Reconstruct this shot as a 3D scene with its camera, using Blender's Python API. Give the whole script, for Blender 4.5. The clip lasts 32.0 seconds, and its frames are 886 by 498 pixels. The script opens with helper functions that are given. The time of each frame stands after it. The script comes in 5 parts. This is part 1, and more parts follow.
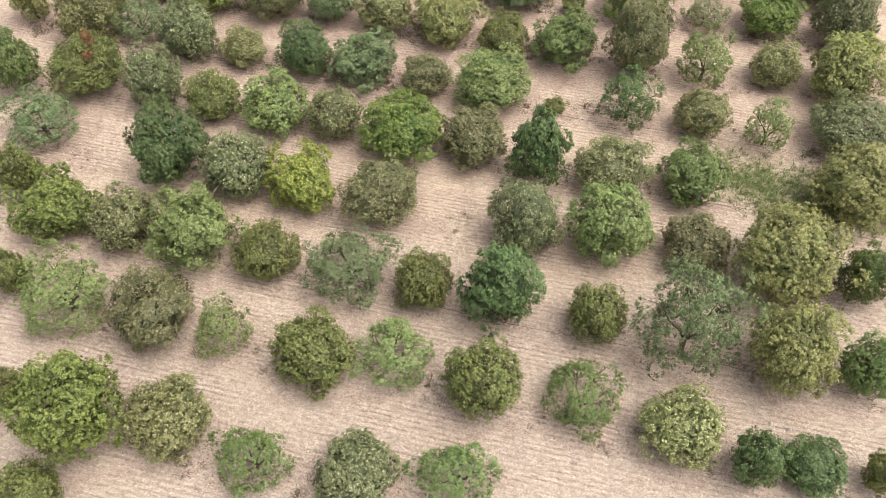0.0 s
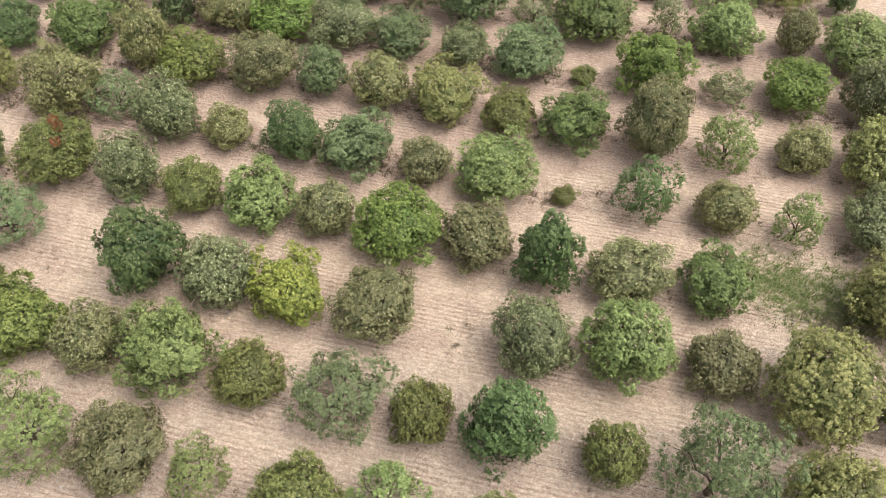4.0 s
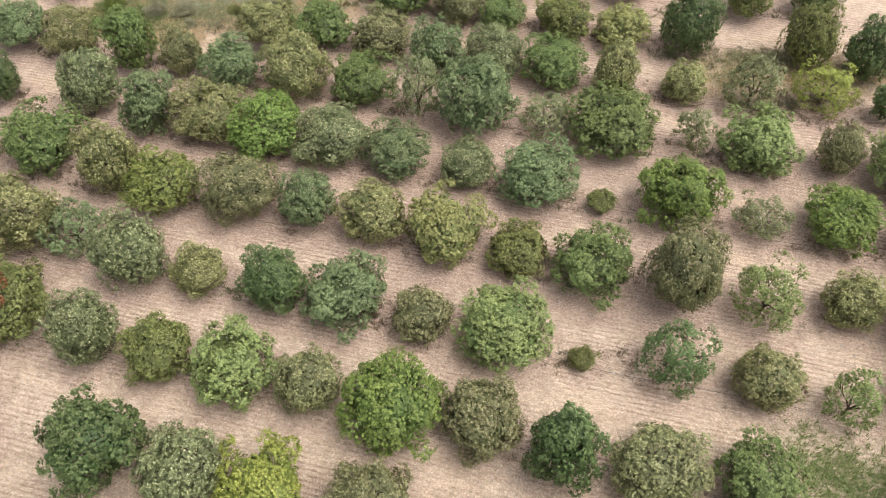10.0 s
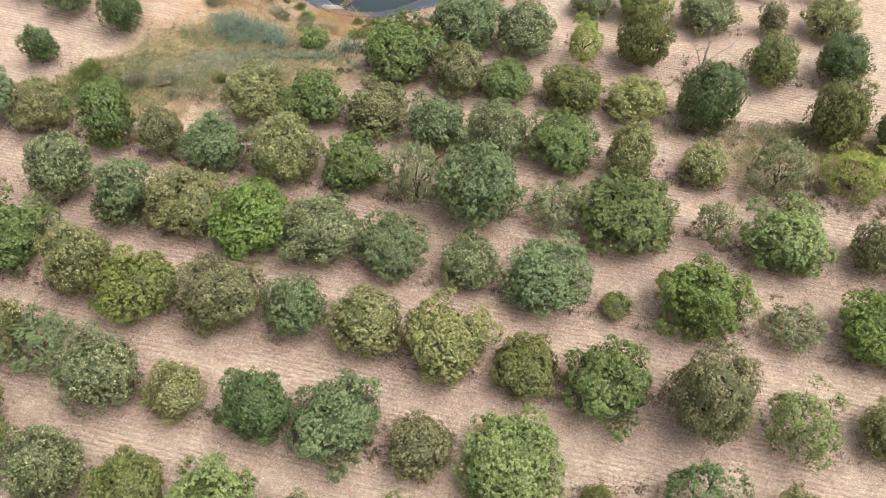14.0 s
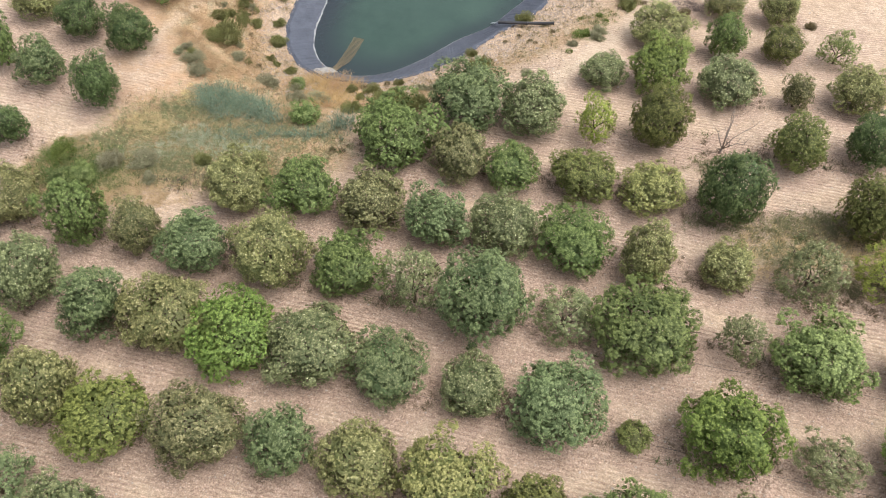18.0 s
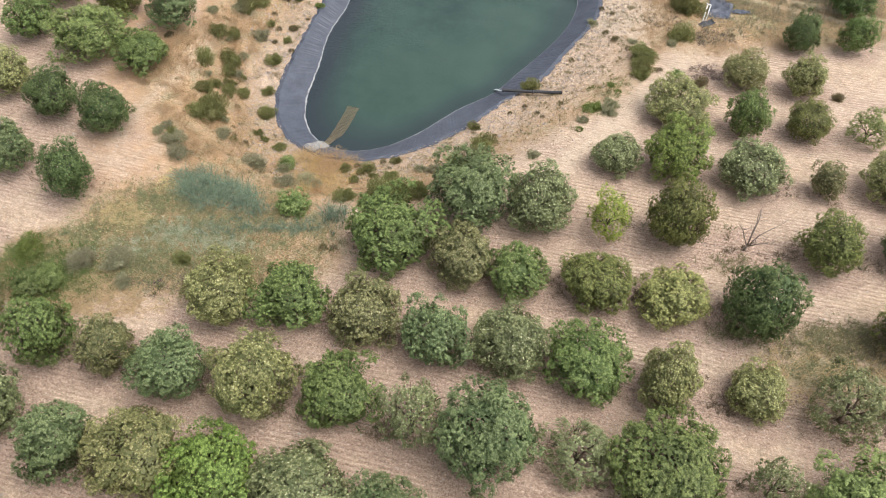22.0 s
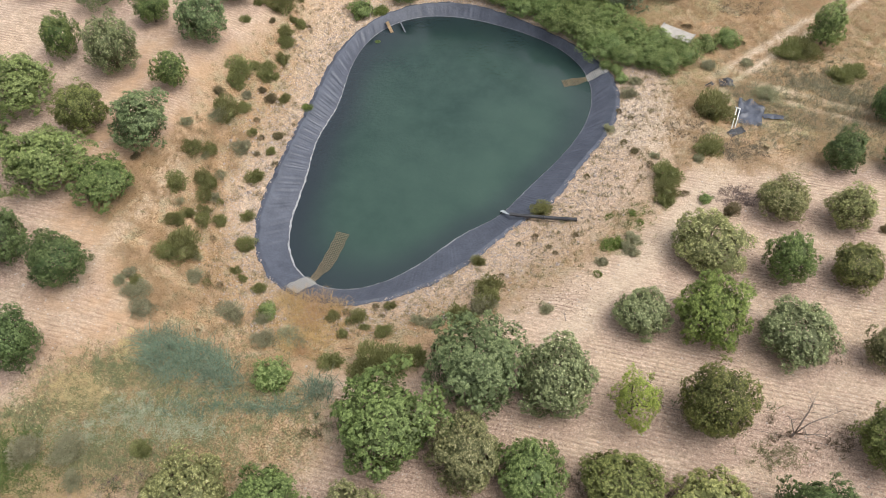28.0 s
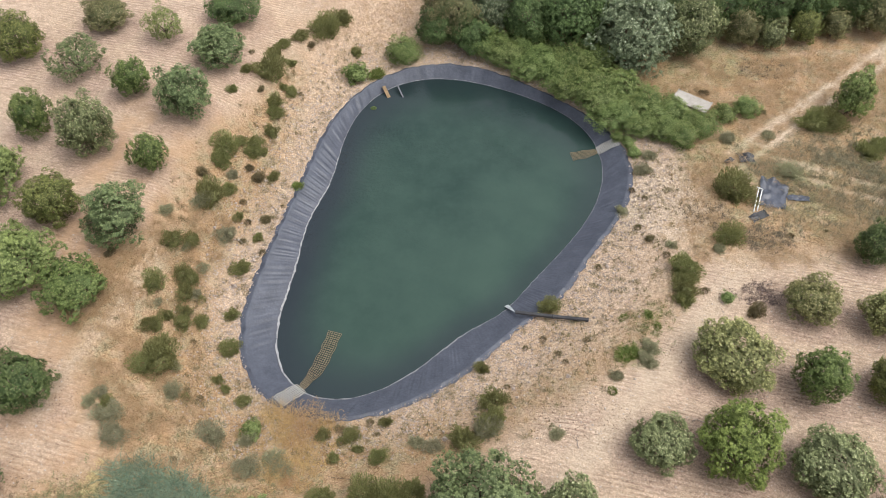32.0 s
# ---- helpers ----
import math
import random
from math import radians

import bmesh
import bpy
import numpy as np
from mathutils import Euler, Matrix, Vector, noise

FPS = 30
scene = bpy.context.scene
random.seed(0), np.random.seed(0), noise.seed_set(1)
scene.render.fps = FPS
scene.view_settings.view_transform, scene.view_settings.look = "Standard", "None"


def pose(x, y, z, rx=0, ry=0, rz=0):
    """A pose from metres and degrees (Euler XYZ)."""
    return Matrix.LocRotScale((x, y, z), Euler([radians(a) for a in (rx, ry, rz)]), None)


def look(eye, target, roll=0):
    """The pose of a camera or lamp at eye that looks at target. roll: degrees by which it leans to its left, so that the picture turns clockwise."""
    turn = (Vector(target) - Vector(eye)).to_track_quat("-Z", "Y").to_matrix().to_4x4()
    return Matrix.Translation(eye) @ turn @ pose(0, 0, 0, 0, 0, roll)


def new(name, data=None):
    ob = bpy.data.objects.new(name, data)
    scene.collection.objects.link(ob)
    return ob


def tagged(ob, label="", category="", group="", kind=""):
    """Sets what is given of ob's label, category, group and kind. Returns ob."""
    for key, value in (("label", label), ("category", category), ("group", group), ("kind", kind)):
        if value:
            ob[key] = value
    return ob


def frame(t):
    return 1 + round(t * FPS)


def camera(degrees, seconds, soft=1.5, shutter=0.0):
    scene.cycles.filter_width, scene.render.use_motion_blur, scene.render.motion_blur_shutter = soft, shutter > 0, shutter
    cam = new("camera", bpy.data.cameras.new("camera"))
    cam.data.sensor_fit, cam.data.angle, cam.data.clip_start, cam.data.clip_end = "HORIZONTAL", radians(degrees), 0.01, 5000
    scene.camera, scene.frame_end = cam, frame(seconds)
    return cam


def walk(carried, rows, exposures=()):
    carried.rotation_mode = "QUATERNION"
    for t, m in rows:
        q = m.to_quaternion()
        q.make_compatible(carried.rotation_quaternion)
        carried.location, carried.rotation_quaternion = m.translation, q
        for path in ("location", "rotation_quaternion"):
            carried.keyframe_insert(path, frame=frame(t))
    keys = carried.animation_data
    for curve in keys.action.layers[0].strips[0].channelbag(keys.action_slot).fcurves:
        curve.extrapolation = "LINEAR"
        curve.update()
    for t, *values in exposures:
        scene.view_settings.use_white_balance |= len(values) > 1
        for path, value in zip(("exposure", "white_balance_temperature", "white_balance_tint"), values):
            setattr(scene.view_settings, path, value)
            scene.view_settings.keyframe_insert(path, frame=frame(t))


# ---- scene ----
cam = camera(60.28, 32.0, 0.85)


def drone(t):
    """A straight, slowly climbing flight at a fixed heading and tilt."""
    u = t / 32.0
    return (-0.1 * u ** 2,
            67.682 * u - 21.862 * u ** 2 + 42.052 * u ** 3 - 21.038 * u ** 4,
            39.292 + 3.803 * u + 0.971 * u ** 2)


TIMES = [0, 2, 4, 6, 8, 10, 12, 14, 16, 18, 20, 22, 24, 26, 28, 30, 32]
walk(cam, [(t, pose(*drone(t), 36.606, 0, 0)) for t in TIMES], [(0.0, 1.09), (3.0, 1.08), (9.0, 1.04), (14.0, 1.01), (20.0, 0.98), (25.0, 0.88), (32.0, 0.745)])

# ---- daylight: bright thin overcast ----
SUN_HIGH, SUN_TURN = 66.0, 100.0
world = bpy.data.worlds.new("overcast_sky")
scene.world = world
world.use_nodes = True
wn = world.node_tree.nodes
sky = wn.new("ShaderNodeTexSky")
sky.sky_type = "NISHITA"
sky.sun_disc = False
sky.sun_elevation, sky.sun_rotation = radians(SUN_HIGH), radians(SUN_TURN)
sky.air_density, sky.dust_density, sky.ozone_density = 1.0, 3.0, 0.8
wn["Background"].inputs["Strength"].default_value = 0.142
grey = wn.new("ShaderNodeHueSaturation")
grey.inputs["Saturation"].default_value = 0.3
world.node_tree.links.new(sky.outputs[0], grey.inputs["Color"])
world.node_tree.links.new(grey.outputs[0], wn["Background"].inputs["Color"])
sun_data = bpy.data.lights.new("sun", "SUN")
sun_data.energy, sun_data.angle, sun_data.color = 1.5, radians(50), (1.0, 0.96, 0.90)
sun = new("sun", sun_data)
sun_way = Vector((math.sin(radians(SUN_TURN)) * math.cos(radians(SUN_HIGH)), math.cos(radians(SUN_TURN)) * math.cos(radians(SUN_HIGH)), math.sin(radians(SUN_HIGH))))
sun.matrix_world = look(Vector((0, 60, 0)) + sun_way * 120, (0, 60, 0))

SCORCHED = (-4, -5)

# ---- planting grid ----
GRID_ORIGIN = (3.00, 62.46)
ALONG_ROW = (4.758, -1.149)
ACROSS_ROWS = (1.417, 5.983)

# ---- lie of the land ----
PX, PY = 0.166, 103.253
RIM_Z, WATER_Z = -3.0, -3.85
RIM = (14.841, -1.07, 2.745, -1.684, 2.812, 0.966, -0.581, -0.348, 0.249, -0.247, 0.369, -0.122, -0.102, -0.091, 0.027)
SHORE = (12.936, -1.105, 3.493, -1.997, 2.918, 0.744, -0.767, -0.541, 0.094, -0.358, 0.453, 0.158, -0.313, -0.032, -0.024)


def wavy(c, a):
    """The radius of a closed smooth outline at the angle a."""
    r = c[0]
    for k in range(1, 8):
        r = r + c[2 * k - 1] * np.cos(k * a) + c[2 * k] * np.sin(k * a)
    return r


def step(a, b, x):
    s = np.clip((x - a) / (b - a), 0, 1)
    return s * s * (3 - 2 * s)


def rim_gap(x, y):
    """Metres outside (plus) or inside (minus) the pond's rim, along the radius."""
    dx, dy = x - PX, y - PY
    return np.hypot(dx, dy) - wavy(RIM, np.arctan2(dy, dx))


def land(x, y):
    """The wider lie of the land: higher beside the pond on one side, lower on the other."""
    return (1.2 * step(-14, -24, x) * step(74, 94, y) - 1.4 * step(9, 20, x) * step(78, 94, y) - 1.0 * step(97, 107, y) * step(14, 22, x)
            - 2.0 * step(116, 126, y) * step(-12, 0, x) * step(24, 14, x) - 0.6 * step(110, 125, y) * step(18, 26, x))


def ground_z(x, y):
    x, y = np.asarray(x, float), np.asarray(y, float)
    g = rim_gap(x, y)
    outside = RIM_Z + (land(x, y) - RIM_Z) * step(0.2, 9.5, g)
    inside = RIM_Z - 0.5 - 3.5 * step(-0.3, 2.6, -g)
    return np.where(g > 0, outside, inside) + 0.04 * np.sin(x * 0.7 + y * 0.23) * step(0, 3, g) * np.sin(y * 0.51 - x * 0.11)


def gz(x, y):
    return float(ground_z(x, y))


# ---- materials ----
def material(name, rough=0.9, metal=0.0, spec=0.3):
    m = bpy.data.materials.new(name)
    m.use_nodes = True
    b = m.node_tree.nodes["Principled BSDF"]
    b.inputs["Roughness"].default_value, b.inputs["Metallic"].default_value = rough, metal
    b.inputs["Specular IOR Level"].default_value = spec
    return m, m.node_tree.nodes, m.node_tree.links, b


def node(nodes, kind, **values):
    nd = nodes.new("ShaderNode" + kind)
    for key, v in values.items():
        if key in nd.inputs:
            nd.inputs[key].default_value = v
    return nd


def noise_at(nodes, links, vec, scale, detail=4.0, rough=0.6):
    nd = nodes.new("ShaderNodeTexNoise")
    nd.inputs["Scale"].default_value, nd.inputs["Detail"].default_value, nd.inputs["Roughness"].default_value = scale, detail, rough
    links.new(vec, nd.inputs["Vector"])
    return nd.outputs["Fac"]


def ramp(nodes, links, fac, stops):
    nd = nodes.new("ShaderNodeValToRGB")
    e = nd.color_ramp.elements
    while len(e) < len(stops):
        e.new(0.5)
    for el, (p, c) in zip(e, stops):
        el.position = p
        el.color = (*c, 1) if len(c) == 3 else (c[0], c[0], c[0], 1)
    links.new(fac, nd.inputs["Fac"])
    return nd.outputs["Color"]


def mix(nodes, links, fac, a, b, mode="MIX"):
    nd = nodes.new("ShaderNodeMix")
    nd.data_type, nd.blend_type = "RGBA", mode
    for v, slot in ((fac, nd.inputs[0]), (a, nd.inputs[6]), (b, nd.inputs[7])):
        if isinstance(v, (int, float)):
            slot.default_value = v
        elif isinstance(v, tuple):
            slot.default_value = (*v, 1)
        else:
            links.new(v, slot)
    return nd.outputs[2]


def maths(nodes, links, op, a, b=0.0, clamp=False):
    nd = nodes.new("ShaderNodeMath")
    nd.operation, nd.use_clamp = op, clamp
    for v, slot in ((a, nd.inputs[0]), (b, nd.inputs[1])):
        if isinstance(v, (int, float)):
            slot.default_value = v
        else:
            links.new(v, slot)
    return nd.outputs[0]


def bump(nodes, links, b, height, strength, distance):
    nd = nodes.new("ShaderNodeBump")
    nd.inputs["Strength"].default_value, nd.inputs["Distance"].default_value = strength, distance
    links.new(height, nd.inputs["Height"])
    links.new(nd.outputs[0], b.inputs["Normal"])
    return nd


def attribute(nodes, name):
    nd = nodes.new("ShaderNodeAttribute")
    nd.attribute_name = name
    return nd.outputs["Fac"]


def soil_material():
    m, n, l, b = material("soil", 0.95, 0.0, 0.15)
    vec = n.new("ShaderNodeTexCoord").outputs["Object"]
    big = noise_at(n, l, vec, 0.11, 5, 0.62)
    mid = noise_at(n, l, vec, 0.9, 5, 0.65)
    fine = noise_at(n, l, vec, 9.0, 4, 0.7)
    grit = noise_at(n, l, vec, 30.0, 3, 0.7)
    # tilled sandy soil
    soil = ramp(n, l, mid, [(0.30, (0.415, 0.316, 0.242)), (0.52, (0.492, 0.384, 0.297)), (0.75, (0.552, 0.443, 0.350))])
    soil = mix(n, l, ramp(n, l, big, [(0.42, (0.0,)), (0.64, (0.8,))]), soil, (0.485, 0.372, 0.270))
    soil = mix(n, l, maths(n, l, "MULTIPLY", attribute(n, "pale"), ramp(n, l, mid, [(0.3, (0.0,)), (0.65, (0.28,))])), soil, (0.60, 0.495, 0.39))
    soil = mix(n, l, maths(n, l, "MULTIPLY", attribute(n, "gravelly"), 0.45), soil, (0.43, 0.365, 0.31))
    # rake lines along the rows
    turn = node(n, "Mapping")
    turn.inputs["Rotation"].default_value = (0, 0, radians(13.6))
    l.new(vec, turn.inputs["Vector"])
    streak = node(n, "Mapping")
    streak.inputs["Scale"].default_value = (0.25, 1.0, 1.0)
    l.new(turn.outputs[0], streak.inputs["Vector"])
    wave = n.new("ShaderNodeTexWave")
    wave.bands_direction = "Y"
    for key, v in (("Scale", 1.0), ("Distortion", 2.4), ("Detail", 3.0), ("Detail Scale", 0.6), ("Detail Roughness", 0.75)):
        wave.inputs[key].default_value = v
    l.new(turn.outputs[0], wave.inputs["Vector"])
    patchy = ramp(n, l, noise_at(n, l, streak.outputs[0], 0.42, 5, 0.7), [(0.40, (0.0,)), (0.58, (1.0,))])
    broken = ramp(n, l, noise_at(n, l, streak.outputs[0], 5.0, 4, 0.75), [(0.40, (0.05,)), (0.56, (1.0,))])
    raked = maths(n, l, "MULTIPLY", maths(n, l, "MULTIPLY", patchy, broken), attribute(n, "tilled"))
    lines = maths(n, l, "MULTIPLY", ramp(n, l, wave.outputs["Fac"], [(0.66, (0.0,)), (0.86, (1.0,))]), raked)
    ridges = maths(n, l, "MULTIPLY", ramp(n, l, wave.outputs["Fac"], [(0.12, (1.0,)), (0.42, (0.0,))]), raked)
    soil = mix(n, l, maths(n, l, "MULTIPLY", lines, 0.72), soil, (0.30, 0.205, 0.165))
    soil = mix(n, l, maths(n, l, "MULTIPLY", ridges, 0.28), soil, (0.68, 0.57, 0.47))
    # leaf litter along the tree rows
    litter = ramp(n, l, fine, [(0.30, (0.20, 0.135, 0.108)), (0.50, (0.365, 0.262, 0.212)), (0.70, (0.55, 0.425, 0.350))])
    litter = mix(n, l, maths(n, l, "MULTIPLY", ridges, 0.3), litter, (0.58, 0.46, 0.39))
    edge = maths(n, l, "ADD", attribute(n, "litter"), maths(n, l, "MULTIPLY", maths(n, l, "SUBTRACT", noise_at(n, l, vec, 0.6, 6, 0.72), 0.5), 1.1))
    cover = maths(n, l, "MULTIPLY", ramp(n, l, edge, [(0.30, (0.0,)), (0.55, (0.42,)), (0.95, (0.82,))]), attribute(n, "tilled"))
    soil = mix(n, l, cover, soil, litter)
    # crumbs, clods and pale gravel
    crumbs = noise_at(n, l, vec, 16.0, 4, 0.8)
    soil = mix(n, l, 0.5, soil, ramp(n, l, crumbs, [(0.34, (0.20, 0.17, 0.15)), (0.50, (0.48, 0.455, 0.43)), (0.66, (0.76, 0.74, 0.71))]), "OVERLAY")
    cells = n.new("ShaderNodeTexVoronoi")
    cells.inputs["Scale"].default_value = 9.0
    l.new(vec, cells.inputs["Vector"])
    pick = maths(n, l, "MULTIPLY", maths(n, l, "LESS_THAN", cells.outputs["Distance"], 0.30), maths(n, l, "GREATER_THAN", noise_at(n, l, cells.outputs["Color"], 30.0, 0), 0.5))
    soil = mix(n, l, maths(n, l, "MULTIPLY", pick, 0.22), soil, (0.74, 0.67, 0.60))
    for size, low, high in ((24.0, 0.82, 1.18), (9.0, 0.84, 1.15)):
        clod = n.new("ShaderNodeTexVoronoi")
        clod.inputs["Scale"].default_value = size
        l.new(vec, clod.inputs["Vector"])
        split = n.new("ShaderNodeSeparateColor")
        l.new(clod.outputs["Color"], split.inputs[0])
        tone = maths(n, l, "ADD", low, maths(n, l, "MULTIPLY", split.outputs[0], high - low))
        grey = n.new("ShaderNodeCombineColor")
        for k in range(3):
            l.new(tone, grey.inputs[k])
        soil = mix(n, l, 1.0, soil, grey.outputs[0], "MULTIPLY")
    # dry grass, orange earth and green weeds round the pond
    dry = ramp(n, l, fine, [(0.32, (0.16, 0.100, 0.055)), (0.5, (0.335, 0.222, 0.125)), (0.68, (0.53, 0.385, 0.235))])
    dry = mix(n, l, ramp(n, l, noise_at(n, l, vec, 0.5, 4), [(0.45, (0.0,)), (0.62, (0.6,))]), dry, (0.41, 0.258, 0.142))
    dry = mix(n, l, ramp(n, l, noise_at(n, l, vec, 0.75, 5, 0.7), [(0.47, (0.0,)), (0.60, (0.85,))]), dry, ramp(n, l, fine, [(0.34, (0.15, 0.135, 0.075)), (0.66, (0.40, 0.345, 0.215))]))
    rust = ramp(n, l, noise_at(n, l, vec, 0.42, 4), [(0.40, (0.20,)), (0.59, (0.75,))])
    soil = mix(n, l, maths(n, l, "MULTIPLY", attribute(n, "bank"), rust), soil, (0.47, 0.305, 0.185))
    soil = mix(n, l, maths(n, l, "MULTIPLY", attribute(n, "dry"), ramp(n, l, mid, [(0.25, (0.25,)), (0.55, (1.0,))]), True), soil, dry)
    soil = mix(n, l, maths(n, l, "MULTIPLY", attribute(n, "track"), ramp(n, l, mid, [(0.25, (0.4,)), (0.5, (1.0,))])), soil, ramp(n, l, fine, [(0.3, (0.36, 0.27, 0.19)), (0.7, (0.66, 0.55, 0.43))]))
    weed = ramp(n, l, fine, [(0.28, (0.12, 0.128, 0.062)), (0.52, (0.235, 0.232, 0.12)), (0.76, (0.38, 0.345, 0.195))])
    soil = mix(n, l, maths(n, l, "MULTIPLY", attribute(n, "weedy"), ramp(n, l, mid, [(0.34, (0.0,)), (0.58, (1.0,))]), True), soil, weed)
    # blotches a hand or two across, drawn out along the rows where the soil is tilled
    for where, at, size, rise in ((maths(n, l, "SUBTRACT", 1.0, attribute(n, "tilled")), vec, 4.5, 1.0), (attribute(n, "tilled"), streak.outputs[0], 5.5, 0.6)):
        blotch = ramp(n, l, noise_at(n, l, at, size, 4, 0.75), [(0.36, (1 - 0.30 * rise, 1 - 0.32 * rise, 1 - 0.34 * rise)), (0.50, (0.99,)), (0.66, (1 + 0.20 * rise,))])
        soil = mix(n, l, where, soil, mix(n, l, 1.0, soil, blotch, "MULTIPLY"))
    l.new(soil, b.inputs["Base Color"])
    rough = maths(n, l, "ADD", maths(n, l, "MULTIPLY", grit, 0.5), maths(n, l, "ADD", maths(n, l, "MULTIPLY", fine, 0.7), maths(n, l, "MULTIPLY", lines, 0.25)))
    bump(n, l, b, rough, 1.0, 0.10)
    return m


def leaf_material(name, dark, mid_c, light, tip=None, soft=0.32):
    """Leaves that differ one by one and bough by bough; the outermost of a twig are the young, pale ones."""
    m, n, l, b = material(name, 0.55, 0.0, 0.35)
    geo = n.new("ShaderNodeNewGeometry").outputs["Random Per Island"]
    each = n.new("ShaderNodeObjectInfo").outputs["Random"]
    vec = n.new("ShaderNodeTexCoord").outputs["Object"]
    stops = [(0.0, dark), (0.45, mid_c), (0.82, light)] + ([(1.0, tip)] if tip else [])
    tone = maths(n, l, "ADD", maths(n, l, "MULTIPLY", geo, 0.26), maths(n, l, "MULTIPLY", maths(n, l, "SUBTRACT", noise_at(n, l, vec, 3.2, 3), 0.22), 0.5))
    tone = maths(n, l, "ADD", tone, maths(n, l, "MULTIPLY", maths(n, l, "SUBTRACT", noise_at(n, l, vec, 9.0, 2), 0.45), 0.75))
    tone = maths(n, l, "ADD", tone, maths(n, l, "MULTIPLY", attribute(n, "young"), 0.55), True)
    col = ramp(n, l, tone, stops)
    hue = n.new("ShaderNodeHueSaturation")
    l.new(maths(n, l, "ADD", 0.488, maths(n, l, "MULTIPLY", each, 0.024)), hue.inputs["Hue"])
    l.new(maths(n, l, "ADD", 0.88, maths(n, l, "MULTIPLY", each, 0.24)), hue.inputs["Value"])
    l.new(col, hue.inputs["Color"])
    l.new(hue.outputs[0], b.inputs["Base Color"])
    thin = n.new("ShaderNodeBsdfTranslucent")
    l.new(hue.outputs[0], thin.inputs["Color"])
    both = n.new("ShaderNodeMixShader")
    both.inputs[0].default_value = soft
    l.new(b.outputs[0], both.inputs[1])
    l.new(thin.outputs[0], both.inputs[2])
    l.new(both.outputs[0], n["Material Output"].inputs["Surface"])
    return m


def plain_material(name, low, high, scale, rough=0.8, spec=0.3, relief=0.3, depth=0.02, metal=0.0):
    m, n, l, b = material(name, rough, metal, spec)
    vec = n.new("ShaderNodeTexCoord").outputs["Object"]
    a = noise_at(n, l, vec, scale, 5, 0.65)
    c = noise_at(n, l, vec, scale * 7, 3, 0.6)
    col = mix(n, l, 0.35, ramp(n, l, a, [(0.3, low), (0.7, high)]), ramp(n, l, c, [(0.3, low), (0.7, high)]))
    l.new(col, b.inputs["Base Color"])
    bump(n, l, b, maths(n, l, "ADD", a, maths(n, l, "MULTIPLY", c, 0.4)), relief, depth)
    return m


SOIL = soil_material()
BARK = plain_material("bark", (0.07, 0.05, 0.037), (0.19, 0.145, 0.11), 3.0, 0.95, 0.1, 0.8, 0.03)
DEAD_WOOD = plain_material("dead_wood", (0.20, 0.16, 0.13), (0.38, 0.32, 0.28), 4.0, 0.95, 0.1, 0.6, 0.02)
LEAF = {
    "D": leaf_material("leaf_dark_green", (0.048, 0.075, 0.026), (0.100, 0.146, 0.050), (0.205, 0.275, 0.100)),
    "K": leaf_material("leaf_brown_olive", (0.083, 0.093, 0.038), (0.180, 0.182, 0.080), (0.369, 0.346, 0.160), (0.520, 0.500, 0.310)),
    "O": leaf_material("leaf_olive", (0.070, 0.084, 0.024), (0.146, 0.160, 0.048), (0.290, 0.300, 0.094)),
    "P": leaf_material("leaf_pale_olive", (0.099, 0.114, 0.042), (0.215, 0.222, 0.088), (0.441, 0.422, 0.176), (0.680, 0.660, 0.400)),
    "S": leaf_material("leaf_silver_tipped", (0.080, 0.098, 0.042), (0.170, 0.192, 0.086), (0.345, 0.365, 0.172), (0.700, 0.690, 0.440)),
    "G": leaf_material("leaf_grey_green", (0.068, 0.096, 0.040), (0.140, 0.184, 0.078), (0.280, 0.340, 0.152)),
    "M": leaf_material("leaf_mid_green", (0.060, 0.090, 0.026), (0.130, 0.176, 0.054), (0.260, 0.330, 0.106)),
    "B": leaf_material("leaf_bright_green", (0.063, 0.098, 0.020), (0.134, 0.192, 0.042), (0.270, 0.355, 0.084), (0.320, 0.370, 0.100)),
    "L": leaf_material("leaf_light_green", (0.082, 0.112, 0.036), (0.180, 0.228, 0.076), (0.365, 0.430, 0.152)),
    "Y": leaf_material("leaf_yellow_green", (0.104, 0.134, 0.027), (0.225, 0.262, 0.056), (0.461, 0.498, 0.112)),
    "V": leaf_material("leaf_pale_yellow", (0.109, 0.128, 0.042), (0.235, 0.250, 0.088), (0.482, 0.475, 0.176)),
    "U": leaf_material("leaf_olive_yellow_green", (0.073, 0.100, 0.024), (0.158, 0.195, 0.050), (0.324, 0.370, 0.100)),
    "W": leaf_material("leaf_silver_white", (0.070, 0.092, 0.050), (0.155, 0.190, 0.105), (0.330, 0.370, 0.225), (0.560, 0.580, 0.440)),
}


# ---- builders ----
def mesh_from(name, verts, faces, mats=(), smooth=False):
    me = bpy.data.meshes.new(name)
    me.from_pydata([tuple(v) for v in verts] if not isinstance(verts, np.ndarray) else verts.tolist(), [], faces if isinstance(faces, list) else faces.tolist())
    for mt in mats:
        me.materials.append(mt)
    if smooth:
        me.polygons.foreach_set("use_smooth", [True] * len(me.polygons))
    me.update()
    return me


def part(name, me, parent, label=""):
    ob = new(name, me)
    ob.parent = parent
    return tagged(ob, label)


def empty(name, x, y, z, turn=0.0):
    ob = new(name)
    ob.empty_display_size = 0.3
    ob.matrix_world = pose(x, y, z, 0, 0, turn)
    return ob


